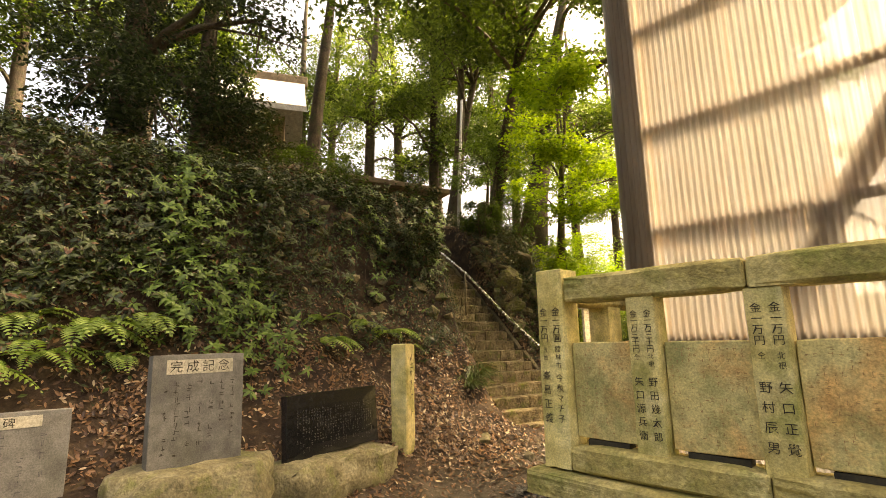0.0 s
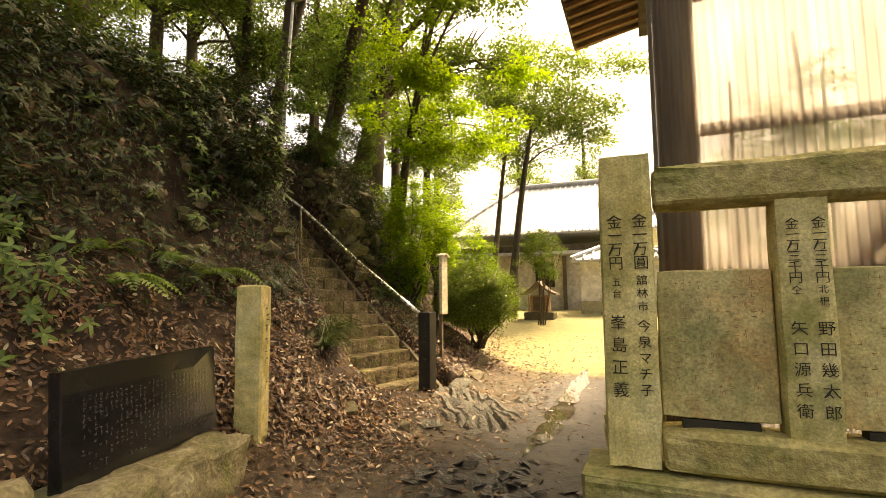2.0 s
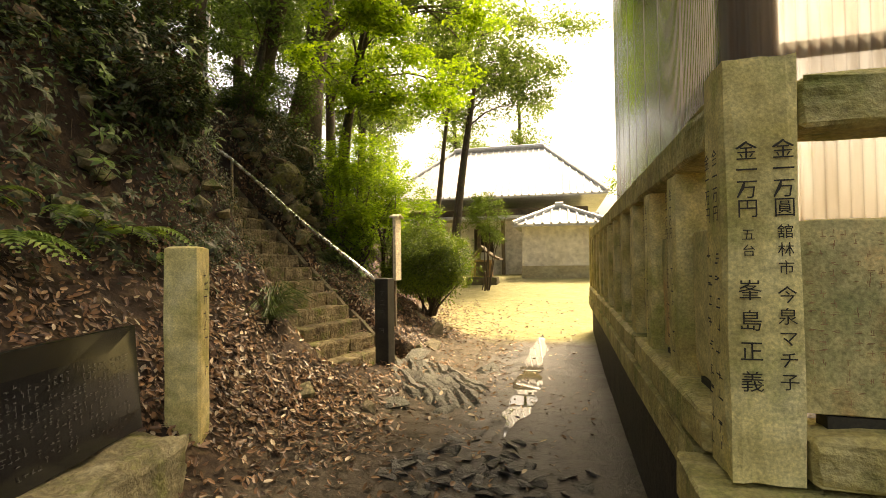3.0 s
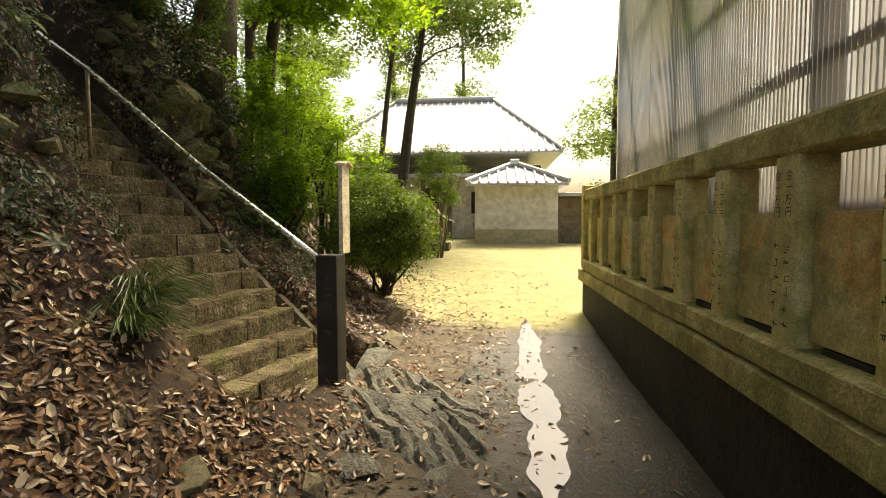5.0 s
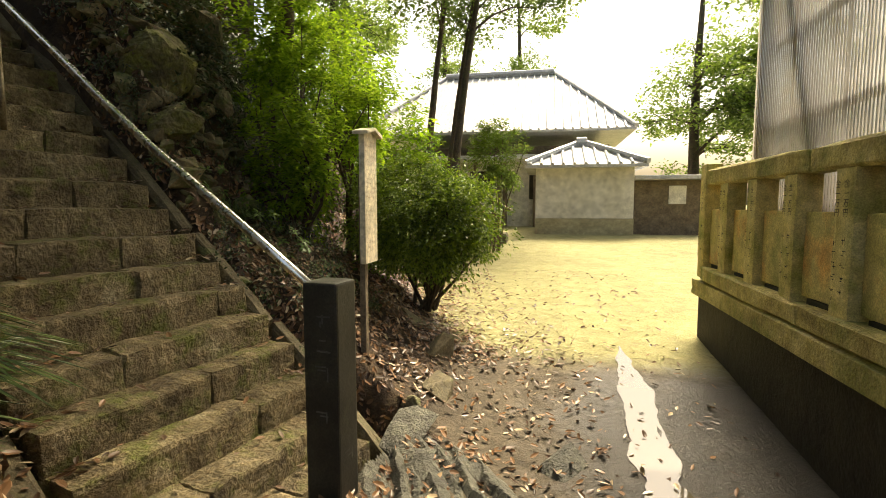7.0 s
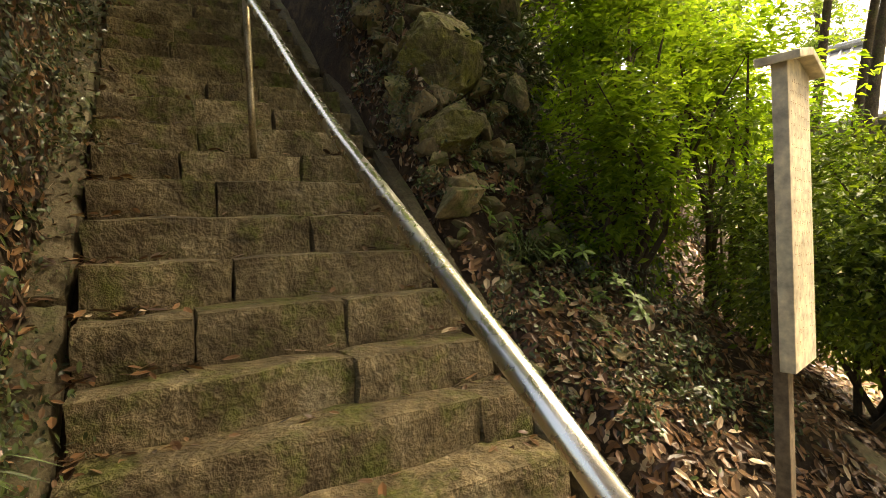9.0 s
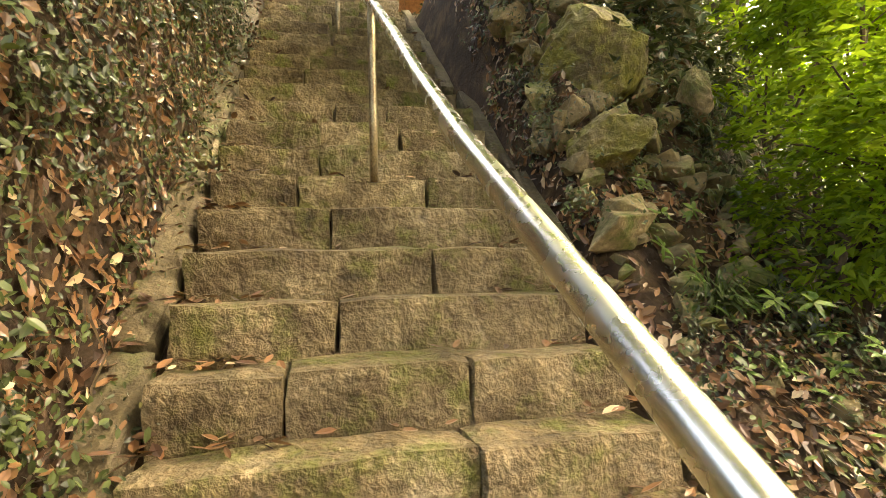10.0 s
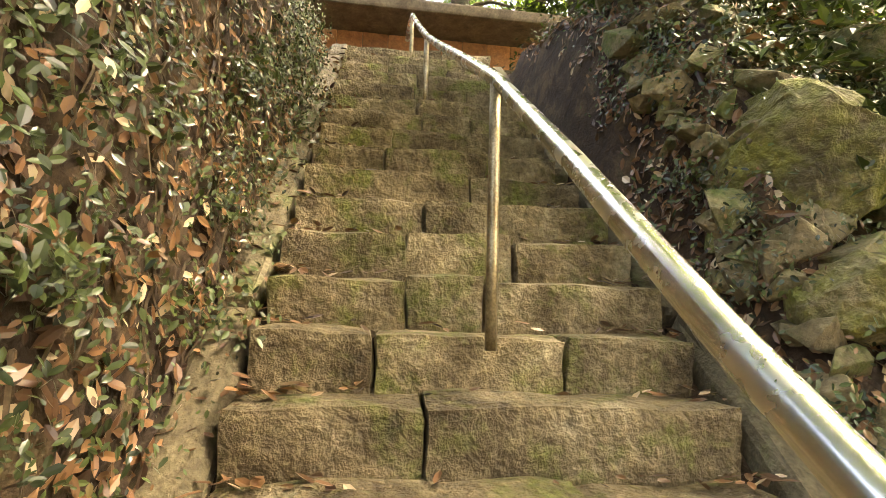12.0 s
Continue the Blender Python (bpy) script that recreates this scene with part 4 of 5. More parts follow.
def small_shrine():
    x, y, z = -5.1, 17.6, 0.68
    t = thing("small_shrine", (x, y, z), "small wooden shrine with a curved roof on a stone base", "shrine")
    part("base", hewn((x - 0.5, y - 0.4, z - 0.1), (x + 0.5, y + 0.4, z + 0.3), 0.01, 4, 2, 0.02), M_CURB, t)
    part("body", block((x - 0.3, y - 0.22, z + 0.3), (x + 0.3, y + 0.25, z + 0.85), 0.01), M_WOOD, t)
    part("door", block((x - 0.2, y - 0.235, z + 0.34), (x + 0.2, y - 0.222, z + 0.8), 0.003), M_OLDWOOD, t)
    for dx in (-0.33, 0.29):
        part("pillar", block((x + dx, y - 0.4, z + 0.3), (x + dx + 0.04, y - 0.36, z + 0.85), 0.004), M_WOOD, t)
    bm = bmesh.new()
    rows = []
    for i in range(13):
        u = -1 + i / 6
        zz = z + 0.85 + 0.42 * (1 - abs(u)) ** 1.6
        rows.append([bm.verts.new((x + u * 0.6, yy, zz + dz)) for yy in (y - 0.5, y + 0.4) for dz in (0, 0.06)])
    for a, b in zip(rows, rows[1:]):
        for p, q in ((0, 1), (1, 3), (3, 2), (2, 0)):
            bm.faces.new((a[p], a[q], b[q], b[p]))
    bm.faces.new([rows[0][i] for i in (0, 1, 3, 2)]); bm.faces.new([rows[-1][i] for i in (0, 2, 3, 1)])
    part("roof", bm, M_OLDWOOD, t)
    return t


small_shrine()


# ---- on top of the bank ----
def hill_shrine():
    t = thing("hill_shrine", (-16.0, 6.3, 5.8), "old wooden shrine with a broad tiled roof among trees", "shrine")
    m = pose(-16.0, 6.25, 0, 0, 0, 64)
    part("body", block((-1.3, -1.7, 5.2), (1.3, 1.7, 8.7), 0.02, m), M_OLDWOOD, t)
    bm = bmesh.new()
    rows = []
    for i in range(17):
        u = -1 + i / 8
        zz = 8.35 + 2.3 * (1 - abs(u)) ** 1.25
        rows.append([bm.verts.new(m @ Vector((xx, u * 2.9, zz + dz))) for xx in (-1.9, 1.9) for dz in (0, 0.18)])
    for a, b in zip(rows, rows[1:]):
        for p, q in ((0, 1), (1, 3), (3, 2), (2, 0)):
            bm.faces.new((a[p], a[q], b[q], b[p]))
    bm.faces.new([rows[0][i] for i in (0, 1, 3, 2)]); bm.faces.new([rows[-1][i] for i in (0, 2, 3, 1)])
    rf = part("roof", bm, M_TILE, t)
    part("ridge", block((-2.0, -0.14, 10.6), (2.0, 0.14, 11.0), 0.05, m), M_OLDWOOD, rf)
    return t


hill_shrine()


def top_shrine():
    """The boarded front that closes the view at the head of the stairs."""
    t = thing("red_shrine", (*stair_xy(9.5, 0), 4.7), "red-brown boarded shrine front at the top of the steps", "shrine")
    for i in range(12):
        part("board", block((8.6, -2.4 + i * 0.4, 4.6), (8.65, -2.4 + i * 0.4 + 0.39, 6.6), 0.006, ST), M_ORANGE, t)
    part("body", block((8.67, -2.4, 4.6), (11.5, 2.4, 6.6), 0.02, ST), M_OLDWOOD, t)
    part("beam", block((8.5, -2.5, 5.5), (8.59, 2.5, 5.65), 0.01, ST), M_OLDWOOD, t)
    part("roof", block((7.9, -3.0, 6.62), (12, 3.0, 6.8), 0.04, ST), M_OLDWOOD, t)
    return t


top_shrine()


def monument_on_bank(x, y, w, h, label, seed):
    z = height(x, y)
    ob = link("memorial_stone", hewn((x - w / 2, y - w / 3, z - 0.1), (x + w / 2, y + w / 3, z + h), 0.03, 5, seed, 0.04), M_CURB)
    return tagged(ob, label, "memorial", "stones on the bank")


monument_on_bank(-8.6, 9.8, 0.32, 0.85, "small upright grey memorial stone on the bank", 3)
monument_on_bank(-8.4, 11.2, 0.26, 0.7, "narrow pale memorial stone among shrubs", 4)




# ---- leaves, plants and stones of the bank ----
rng = np.random.default_rng(7)
GROUND = bpy.data.objects["ground"].data
_v = np.zeros(len(GROUND.vertices) * 3)
GROUND.vertices.foreach_get("co", _v)
_v = _v.reshape(-1, 3)
_f = np.zeros(len(GROUND.polygons) * 4, int)
GROUND.polygons.foreach_get("vertices", _f)
_f = _f.reshape(-1, 4)
G_MID = _v[_f].mean(1)
G_N = np.cross(_v[_f[:, 2]] - _v[_f[:, 0]], _v[_f[:, 3]] - _v[_f[:, 1]])
G_AREA = np.linalg.norm(G_N, axis=1) / 2
G_N /= 2 * G_AREA[:, None]
G_S = (G_MID[:, 0] - FOOT.x) * U.x + (G_MID[:, 1] - FOOT.y) * U.y
G_V = (G_MID[:, 0] - FOOT.x) * V.x + (G_MID[:, 1] - FOOT.y) * V.y
G_D = np.where(G_V < 0, -4.65 - G_MID[:, 0], -4.75 - G_MID[:, 0] - 0.35 * np.maximum(0, G_MID[:, 1] - 9.5))
G_NEAR = (G_MID[:, 0] > -11) & (G_MID[:, 0] < 2) & (G_MID[:, 1] > -2) & (G_MID[:, 1] < 14)
ON_STEPS = (G_V > -0.85) & (G_V < 0.85 - 0.09 * np.clip(G_S - 1.2, 0, 1) - 0.14 * np.clip((G_S - 2.9) / 1.4, 0, 1)) & (G_S > 0.3) & (G_S < 7.5)
G_PATCH = np.array([noise.noise(Vector(p) * 0.9) + 0.5 * noise.noise(Vector(p) * 2.3) if near else 0 for p, near in zip(G_MID, G_NEAR)])


def scatter(n, weight):
    w = weight * G_AREA * G_NEAR
    k = rng.choice(len(w), n, p=w / w.sum())
    q = _v[_f[k]]
    a, b = rng.random((n, 1)), rng.random((n, 1))
    p = (q[:, 0] * (1 - a) + q[:, 1] * a) * (1 - b) + (q[:, 3] * (1 - a) + q[:, 2] * a) * b
    return p, G_N[k]


def stuff(ob, label, category):
    return tagged(ob, label, category, kind="stuff")


def litter():
    w = np.where(ON_STEPS, 0, np.clip(1.2 - np.abs(G_D - 0.5) / 1.3, 0, 1)) * np.clip(0.7 + G_PATCH, 0.05, 2)
    w = np.maximum(w, np.where((G_D > -1.6) & (G_D <= 0) & ~ON_STEPS, 0.1 + 0.2 * np.clip(G_PATCH, 0, 1), 0))
    w = np.maximum(w, np.where((G_MID[:, 0] > -4.2) & (G_MID[:, 0] < -2.2) & (G_MID[:, 1] > 0), 0.03, 0))
    w = np.maximum(w, np.where((np.abs(G_V) > 0.86) & (np.abs(G_V) < 1.06) & (G_S > 0.3), 0.5, 0))
    w = np.where((np.abs(G_V) > 1.06) & (np.abs(G_V) < 1.7) & (G_S > 1.2), w * 0.15, w)
    w = np.maximum(w, np.where((G_V > 0.9) & (G_V < 1.9) & (G_S > 0.2) & (G_S < 2.6) & (G_N[:, 2] > 0.45), 0.8 * np.clip(0.7 + G_PATCH, 0.1, 2), 0))
    p, nn = scatter(40000, w)
    n = len(p)
    p = p + nn * rng.uniform(0.003, 0.035, (n, 1))
    up = nn + 0.55 * unit(n, rng)
    L = rng.uniform(0.035, 0.08, n)
    return stuff(leaf_mesh("leaf_litter", p, np.cross(up, unit(n, rng)), up, L, L * rng.uniform(0.35, 0.55, n), L_LITTER, 0.18, 0.12, True), "fallen brown and tan leaves on the bank", "leaf litter")


def step_litter():
    r = random.Random(3)
    p = []
    for k in range(-3, 22):
        for _ in range(46):
            s = 0.93 + RUN * k + RUN * (0.45 + 0.5 * r.random())
            side = r.random()
            end = right_end(s)
            v = -0.78 + 0.35 * r.random() ** 2 if side < 0.5 else (end - 0.3 * r.random() ** 2 if side < 0.8 else r.uniform(-0.75, end))
            p.append((*stair_xy(s, v), 0.70 + RISE * k + 0.012 + 0.02 * r.random()))
    for _ in range(260):
        s = r.uniform(0.6, 5.4)
        p.append((*stair_xy(s, r.uniform(-0.99, -0.79)), 0.70 + 0.876 * (s - 0.93) - 0.11 + 0.025 * r.random()))
    n = len(p)
    up = np.array([(0, 0, 1.0)] * n) + 0.5 * unit(n, rng)
    L = rng.uniform(0.035, 0.08, n)
    return stuff(leaf_mesh("step_litter", p, np.cross(up, unit(n, rng)), up, L, L * 0.45, L_LITTER, 0.18, 0.1, True), "dry leaves caught on the stone steps", "leaf litter")


def cover():
    high = np.clip((G_D - 1.1) / 0.8, 0, 1) * (G_D < 7)
    bare = (G_V < -0.9) & (G_D > 1.5) & (G_D < 2.6) & (G_MID[:, 1] > 2.6)
    w = high * np.where(bare, 0.3 + np.clip(G_PATCH, -0.2, 1), np.clip(0.75 + G_PATCH, 0.1, 2)) * ~ON_STEPS
    w = np.where((np.abs(G_V) < 1.7) & (G_S > 0.9) & (G_S < 6.5), 0, w)
    p, nn = scatter(70000, w)
    n = len(p)
    p = p + (nn + np.array([0.1, 0, 0.3])) * (rng.random((n, 1)) ** 2 * 0.24) + 0.02 * unit(n, rng)
    up = nn * 0.7 + np.array([0.25, -0.1, 0.5]) + 0.55 * unit(n, rng)
    L = rng.uniform(0.035, 0.085, n)
    return stuff(leaf_mesh("ground_cover", p, np.cross(up, unit(n, rng)) + np.array([0, 0, -0.3]), up, L, L * rng.uniform(0.4, 0.6, n), L_COVER, 0.15, 0.15), "dark creeping plants covering the steep bank", "ground cover")


def wall_cover():
    """Small leaves, green and withered, on the walls beside the steps."""
    w = np.where((G_V < -0.93) & (G_V > -2.0) & (G_S > 0.9) & (G_S < 6.5), 1.2 * np.clip(0.2 + 1.7 * G_PATCH, 0.02, 2), 0)
    w = np.maximum(w, np.where((G_V > 0.88) & (G_V < 1.8) & (G_S > 0.9) & (G_S < 6.5), 0.7 * np.clip(0.5 + G_PATCH, 0.02, 2), 0))
    w = w * np.clip((G_MID[:, 2] - (0.45 + 0.876 * (G_S - 0.93)) - 0.2) / 0.5, 0.06, 1)
    for count, mat, name, label in ((12000, L_WALL, "wall_creeper", "small-leaved creeper on the banks beside the steps"), (1000, L_LITTER, "caught_leaves", "withered leaves caught in the creeper")):
        p, nn = scatter(count, w)
        n = len(p)
        p = p + nn * (rng.random((n, 1)) ** 1.5 * 0.16) + 0.01 * unit(n, rng)
        up = nn * 0.9 + np.array([0.3, 0, 0.3]) + 0.6 * unit(n, rng)
        L = rng.uniform(0.014, 0.036, n) * (1.25 if mat == L_LITTER else 1)
        stuff(leaf_mesh(name, p, np.cross(up, unit(n, rng)) + np.array([0, 0, -0.4]), up, L, L * rng.uniform(0.45, 0.65, n), mat, 0.12, 0.15, True), label, "creeper")


def wall_scrub():
    """Tufts that stand out from the walls beside the steps."""
    P, NN = scatter(500, np.where((G_V < -0.98) & (G_V > -1.9) & (G_S > 1.0) & (G_S < 6.3), np.clip(0.5 + G_PATCH, 0.05, 2), np.where((G_V > 0.95) & (G_V < 2.0) & (G_S > 1.0) & (G_S < 6.0), 0.6, 0)))
    out, nor, ln = [], [], []
    for c, m in zip(P, NN):
        k = 80
        r = rng.uniform(0.06, 0.2)
        out.append(c + m * r * 0.7 + unit(k, rng) * r * rng.random((k, 1)) ** 0.5)
        nor.append(np.tile(m, (k, 1)))
        ln.append(np.full(k, rng.uniform(0.7, 1.4)))
    p, nn = np.concatenate(out), np.concatenate(nor)
    n = len(p)
    up = nn * 0.6 + np.array([0.2, 0, 0.6]) + 0.6 * unit(n, rng)
    L = rng.uniform(0.014, 0.034, n) * np.concatenate(ln)
    return stuff(leaf_mesh("wall_scrub", p, np.cross(up, unit(n, rng)) + np.array([0, 0, -0.4]), up, L, L * 0.5, L_WALL, 0.12, 0.15, True), "tufts of small dark leaves on the banks beside the steps", "creeper")


def top_scrub():
    """Thick low scrub along the brow of the bank."""
    low = np.where(G_MID[:, 1] < 3.2, 1.75, 2.25)
    P, NN = scatter(1000, np.where((G_D > low) & (G_D < 6.5) & ~ON_STEPS & (np.abs(G_V) > 1.25), np.clip(1.2 + G_PATCH, 0.2, 2), 0))
    out = []
    for c in P:
        m = 110
        r = rng.uniform(0.15, 0.5)
        q = unit(m, rng) * r * rng.random((m, 1)) ** 0.4 * np.array([1, 1, 0.7])
        out.append(q + c + np.array([0, 0, r * 0.45]))
    p = np.concatenate(out)
    n = len(p)
    up = np.array([0.2, -0.1, 0.8]) + 0.6 * unit(n, rng)
    L = rng.uniform(0.05, 0.1, n)
    return stuff(leaf_mesh("scrub", p, np.cross(up, unit(n, rng)), up, L, L * 0.45, L_COVER, 0.15, 0.15), "dense dark evergreen scrub on the brow of the bank", "scrub")


def roots():
    """Thin roots and vines that hang down the cut bank."""
    bm = bmesh.new()
    P, NN = scatter(480, np.where((G_D > 1.7) & (G_D < 2.8) & (G_V < -0.9) | ((G_V < -0.95) & (G_V > -1.8) & (G_S > 1.4) & (G_S < 5.5)) | ((G_V > 1.0) & (G_V < 1.8) & (G_S > 1.5) & (G_S < 5)), 1.0, 0))
    for p, nn in zip(P, NN):
        q, pts = Vector(p) + Vector(nn) * 0.03, []
        for i in range(6):
            pts.append(q.copy())
            q = q + Vector((0.012 * random.gauss(0, 1) + 0.015, 0.02 * random.gauss(0, 1), -0.07 - 0.05 * random.random()))
            q.x = max(q.x, -20)
        tube(pts, [0.005, 0.005, 0.004, 0.004, 0.003, 0.002], 4, bm)
    return stuff(link("hanging_roots", bm, M_TWIG), "thin roots and vines hanging from the bank", "roots")


litter()
step_litter()
cover()
top_scrub()
wall_cover()
wall_scrub()
roots()


def fern(x, y, size, fronds, seed, mat=None):
    r = random.Random(seed)
    z = height(x, y)
    t = thing("fern", (x, y, z), "bright green fern growing from the leafy bank", "fern", "ferns on the bank")
    for i in range(fronds):
        a = math.radians(r.uniform(-100, 100)) if r.random() < 0.85 else r.uniform(0, 6.28)
        L = size * r.uniform(0.7, 1.1)
        rise = r.uniform(0.45, 0.9)
        pos, dirs, nor, ln, wd = [], [], [], [], []
        prev = Vector((x, y, z))
        for j in range(1, 17):
            u = j / 16
            q = Vector((x + math.cos(a) * L * u, y + math.sin(a) * L * u, z + 0.05 + L * (1.25 * rise * u - 1.15 * u * u * (0.5 + 0.5 * rise))))
            tan = (q - prev).normalized()
            side = tan.cross(Vector((0, 0, 1))).normalized()
            for sg in (-1, 1):
                pos.append(q)
                dirs.append(side * sg + tan * 0.45)
                nor.append(side.cross(tan))
                w = L * 0.26 * math.sin(math.pi * (0.15 + 0.83 * u)) ** 0.8
                ln.append(w)
                wd.append(L * 0.06)
            prev = q
        ob = leaf_mesh("frond", pos, dirs, nor, ln, wd, mat or L_FERN, 0.1, 0.2)
        under(ob, t)
    return t


for i, (x, y, size, n) in enumerate([(-6.2, 1.0, 0.62, 9), (-6.2, 1.5, 0.6, 8), (-6.05, 0.62, 0.55, 8), (-6.4, 0.45, 0.6, 8), (-5.9, 0.1, 0.6, 8), (-6.34, 3.7, 0.42, 6), (-5.98, 3.55, 0.52, 7),
                                     (-6.2, 4.8, 0.55, 8), (-6.3, 4.4, 0.42, 6), (-6.0, 1.25, 0.4, 6), (-6.05, 5.0, 0.3, 5), (-6.75, 6.2, 0.3, 4), (*stair_xy(2.0, -1.14), 0.26, 5), (*stair_xy(2.7, -1.2), 0.24, 4)]):
    fern(x, y, size, n, i)


def sedge(x, y, size, seed, label):
    r = np.random.default_rng(seed)
    z = height(x, y)
    n = 130
    a = r.uniform(0, 2 * math.pi, n)
    lean = r.uniform(0.25, 1.0, n)
    pos, dirs, nor, ln, wd = [], [], [], [], []
    for i in range(n):
        d0 = Vector((math.cos(a[i]) * lean[i] + 0.25, math.sin(a[i]) * lean[i], 1.0)).normalized()
        L = size * r.uniform(0.6, 1.1)
        q = Vector((x, y, z)) + Vector((r.normal(0, 0.03), r.normal(0, 0.03), 0))
        for j in range(3):
            d = (d0 + Vector((0.25, 0, -0.55 * j))).normalized()
            pos.append(q.copy()); dirs.append(d); nor.append(d.cross(Vector((-d.y, d.x, 0.01)))); ln.append(L * 0.42); wd.append(0.011)
            q = q + d * L * 0.36
    t = thing("sedge_tuft", (x, y, z), label, "grass tuft", "sedge tufts")
    under(leaf_mesh("tuft", pos, dirs, nor, ln, wd, L_GRASS, 0.05, 0.05), t)["kind"] = "stuff"
    return t


for i, (x, y, s) in enumerate([(-5.5, 5.95, 0.42), (-5.42, 5.7, 0.4), (-6.05, 6.3, 0.32), (-6.4, 8.85, 0.3), (-4.9, 6.1, 0.2)]):
    sedge(x, y, s, i, "dark arching sedge tuft beside the steps")


def shrub(at, radii, leaves, size, mat, label, name="shrub", category="shrub", stems=7, seed=0, hollow=0.35, flat=0.5, root=None, group=""):
    """Stems from one root, and a crown of leaves in uneven clumps."""
    r = np.random.default_rng(seed)
    at, radii = np.array(at, float), np.array(radii, float)
    root = root or (at[0], at[1], height(at[0], at[1]))
    t = thing(name, root, label, category, group)
    clumps = []
    for i in range(int(26 + leaves / 140)):
        d = unit(1, r)[0]
        clumps.append((at + d * radii * (hollow + (1 - hollow) * r.random() ** 0.6) * 0.82, r.uniform(0.1, 0.27)))
    bm = bmesh.new()
    for i in range(stems):
        c = clumps[i % len(clumps)][0]
        a, b = Vector(root) + Vector((r.normal(0, 0.05), r.normal(0, 0.05), -0.05)), Vector(c)
        mid = a.lerp(b, 0.5) + Vector((r.normal(0, 0.08), r.normal(0, 0.08), 0.05))
        k = 0.012 + 0.012 * float(radii.max())
        tube([a, a.lerp(mid, 0.5), mid, mid.lerp(b, 0.5), b], [k, k * 0.85, k * 0.7, k * 0.45, k * 0.2], 6, bm)
        for _ in range(3):
            e = Vector(clumps[int(r.integers(len(clumps)))][0])
            f = mid.lerp(b, r.random() * 0.5)
            if (e - f).length < float(radii.max()) * 0.9:
                tube([f, f.lerp(e, 0.5) + Vector((0, 0, 0.03)), e], [k * 0.4, k * 0.3, k * 0.12], 5, bm)
    part("branchwork", bm, M_TWIG, t)["kind"] = "stuff"
    per = leaves // len(clumps)
    out = []
    for c, cr in clumps:
        q = unit(per, r) * (r.random((per, 1)) ** 0.45) * cr * radii * np.array([1, 1, 1.0 - 0.4 * flat]) * 1.15
        out.append(c + q)
    p = np.concatenate(out)
    n = len(p)
    o = (p - at) / radii
    up = o * (0.7 - 0.5 * flat) + np.array([0, 0, 0.5 + flat]) + 0.6 * unit(n, r)
    L = size * r.uniform(0.6, 1.2, n)
    under(leaf_mesh("foliage", p, np.cross(up, unit(n, r)) + 0.6 * o, up, L, L * r.uniform(0.4, 0.6, n), mat, 0.15, 0.2), t)
    return t


def spray(x, y, spread, tips, size, mat, label, seed, out=0.3):
    """A broad-leaved shrub pressed to the bank: whorls of leaves at its twig tips."""
    r = np.random.default_rng(seed)
    t = thing("shrub", (x, y, height(x, y)), label, "shrub", "broad-leaved shrubs on the bank")
    w = np.exp(-((G_MID[:, 0] - x) ** 2 + (G_MID[:, 1] - y) ** 2) / (2 * spread ** 2)) * (np.abs(G_V) > 1.12)
    p, nn = scatter(tips, w)
    p = p + (nn + np.array([0.3, 0, 0.3])) * r.random((tips, 1)) * out
    bm = bmesh.new()
    root = Vector((x - 0.1, y, height(x, y)))
    pos, dirs, nor = [], [], []
    for i, (q, m) in enumerate(zip(p, nn)):
        ax = Vector(m) * 0.8 + Vector((0.3, 0, 0.6)) + Vector(unit(1, r)[0]) * 0.5
        ax.normalize()
        sx = ax.orthogonal().normalized()
        sy = ax.cross(sx)
        k = int(r.integers(5, 9))
        for j in range(k):
            a = 6.283 * j / k + r.normal(0, 0.25)
            dirs.append(sx * math.cos(a) + sy * math.sin(a) + ax * r.uniform(-0.1, 0.5))
            pos.append(q + np.array(ax) * 0.02 * r.random())
            nor.append(ax)
        if i % 3 == 0:
            e = Vector(q)
            tube([e - ax * 0.25, e - ax * 0.12 + Vector((0, 0, -0.02)), e], [0.005, 0.004, 0.003], 5, bm)
    part("branchwork", bm, M_TWIG, t)["kind"] = "stuff"
    n = len(pos)
    L = size * r.uniform(0.6, 1.2, n)
    under(leaf_mesh("foliage", pos, dirs, nor, L, L * r.uniform(0.33, 0.45, n), mat, 0.12, 0.3, True), t)
    return t


for i, (x, y, sp, tips) in enumerate([(-6.5, 2.05, 0.33, 150), (-6.25, 2.25, 0.25, 80), (-6.6, 1.5, 0.3, 70), (-6.75, 0.9, 0.3, 50), (-7.0, 5.5, 0.3, 80), (-6.9, 6.2, 0.25, 70), (-7.3, 4.9, 0.35, 80), (-6.8, 3.1, 0.22, 45), (-6.75, 3.9, 0.16, 26), (-6.0, 2.8, 0.16, 36), (-6.5, 0.0, 0.4, 110), (-6.85, 1.9, 0.3, 70), (-6.15, 4.4, 0.12, 16), (-6.95, -0.8, 0.5, 90), (-5.9, 5.2, 0.1, 12)]):
    spray(x, y, sp, tips, 0.1, L_BRIGHT if i in (0, 1, 5, 6, 9, 11) else L_COVER, "glossy broad-leaved shrub growing from the bank", 200 + i)
spray(-7.1, 6.2, 0.12, 9, 0.075, L_BRIGHT, "large-leaved seedling beside the steps", 230, 0.2)
spray(*stair_xy(1.75, 1.35), 0.16, 20, 0.07, L_BRIGHT, "small broad-leaved shrub beside the curb", 231, 0.2)
spray(*stair_xy(2.3, 1.2), 0.14, 14, 0.06, L_BRIGHT, "small broad-leaved shrub beside the curb", 232, 0.15)
shrub((-4.97, 10.2, 1.5), (1.02, 1.0, 0.78), 32000, 0.05, L_BUSH, "rounded clipped evergreen bush with bare lower stems", "bush", "bush", 14, 1, 0.5, 0.3, (-4.95, 10.2, 0.55))
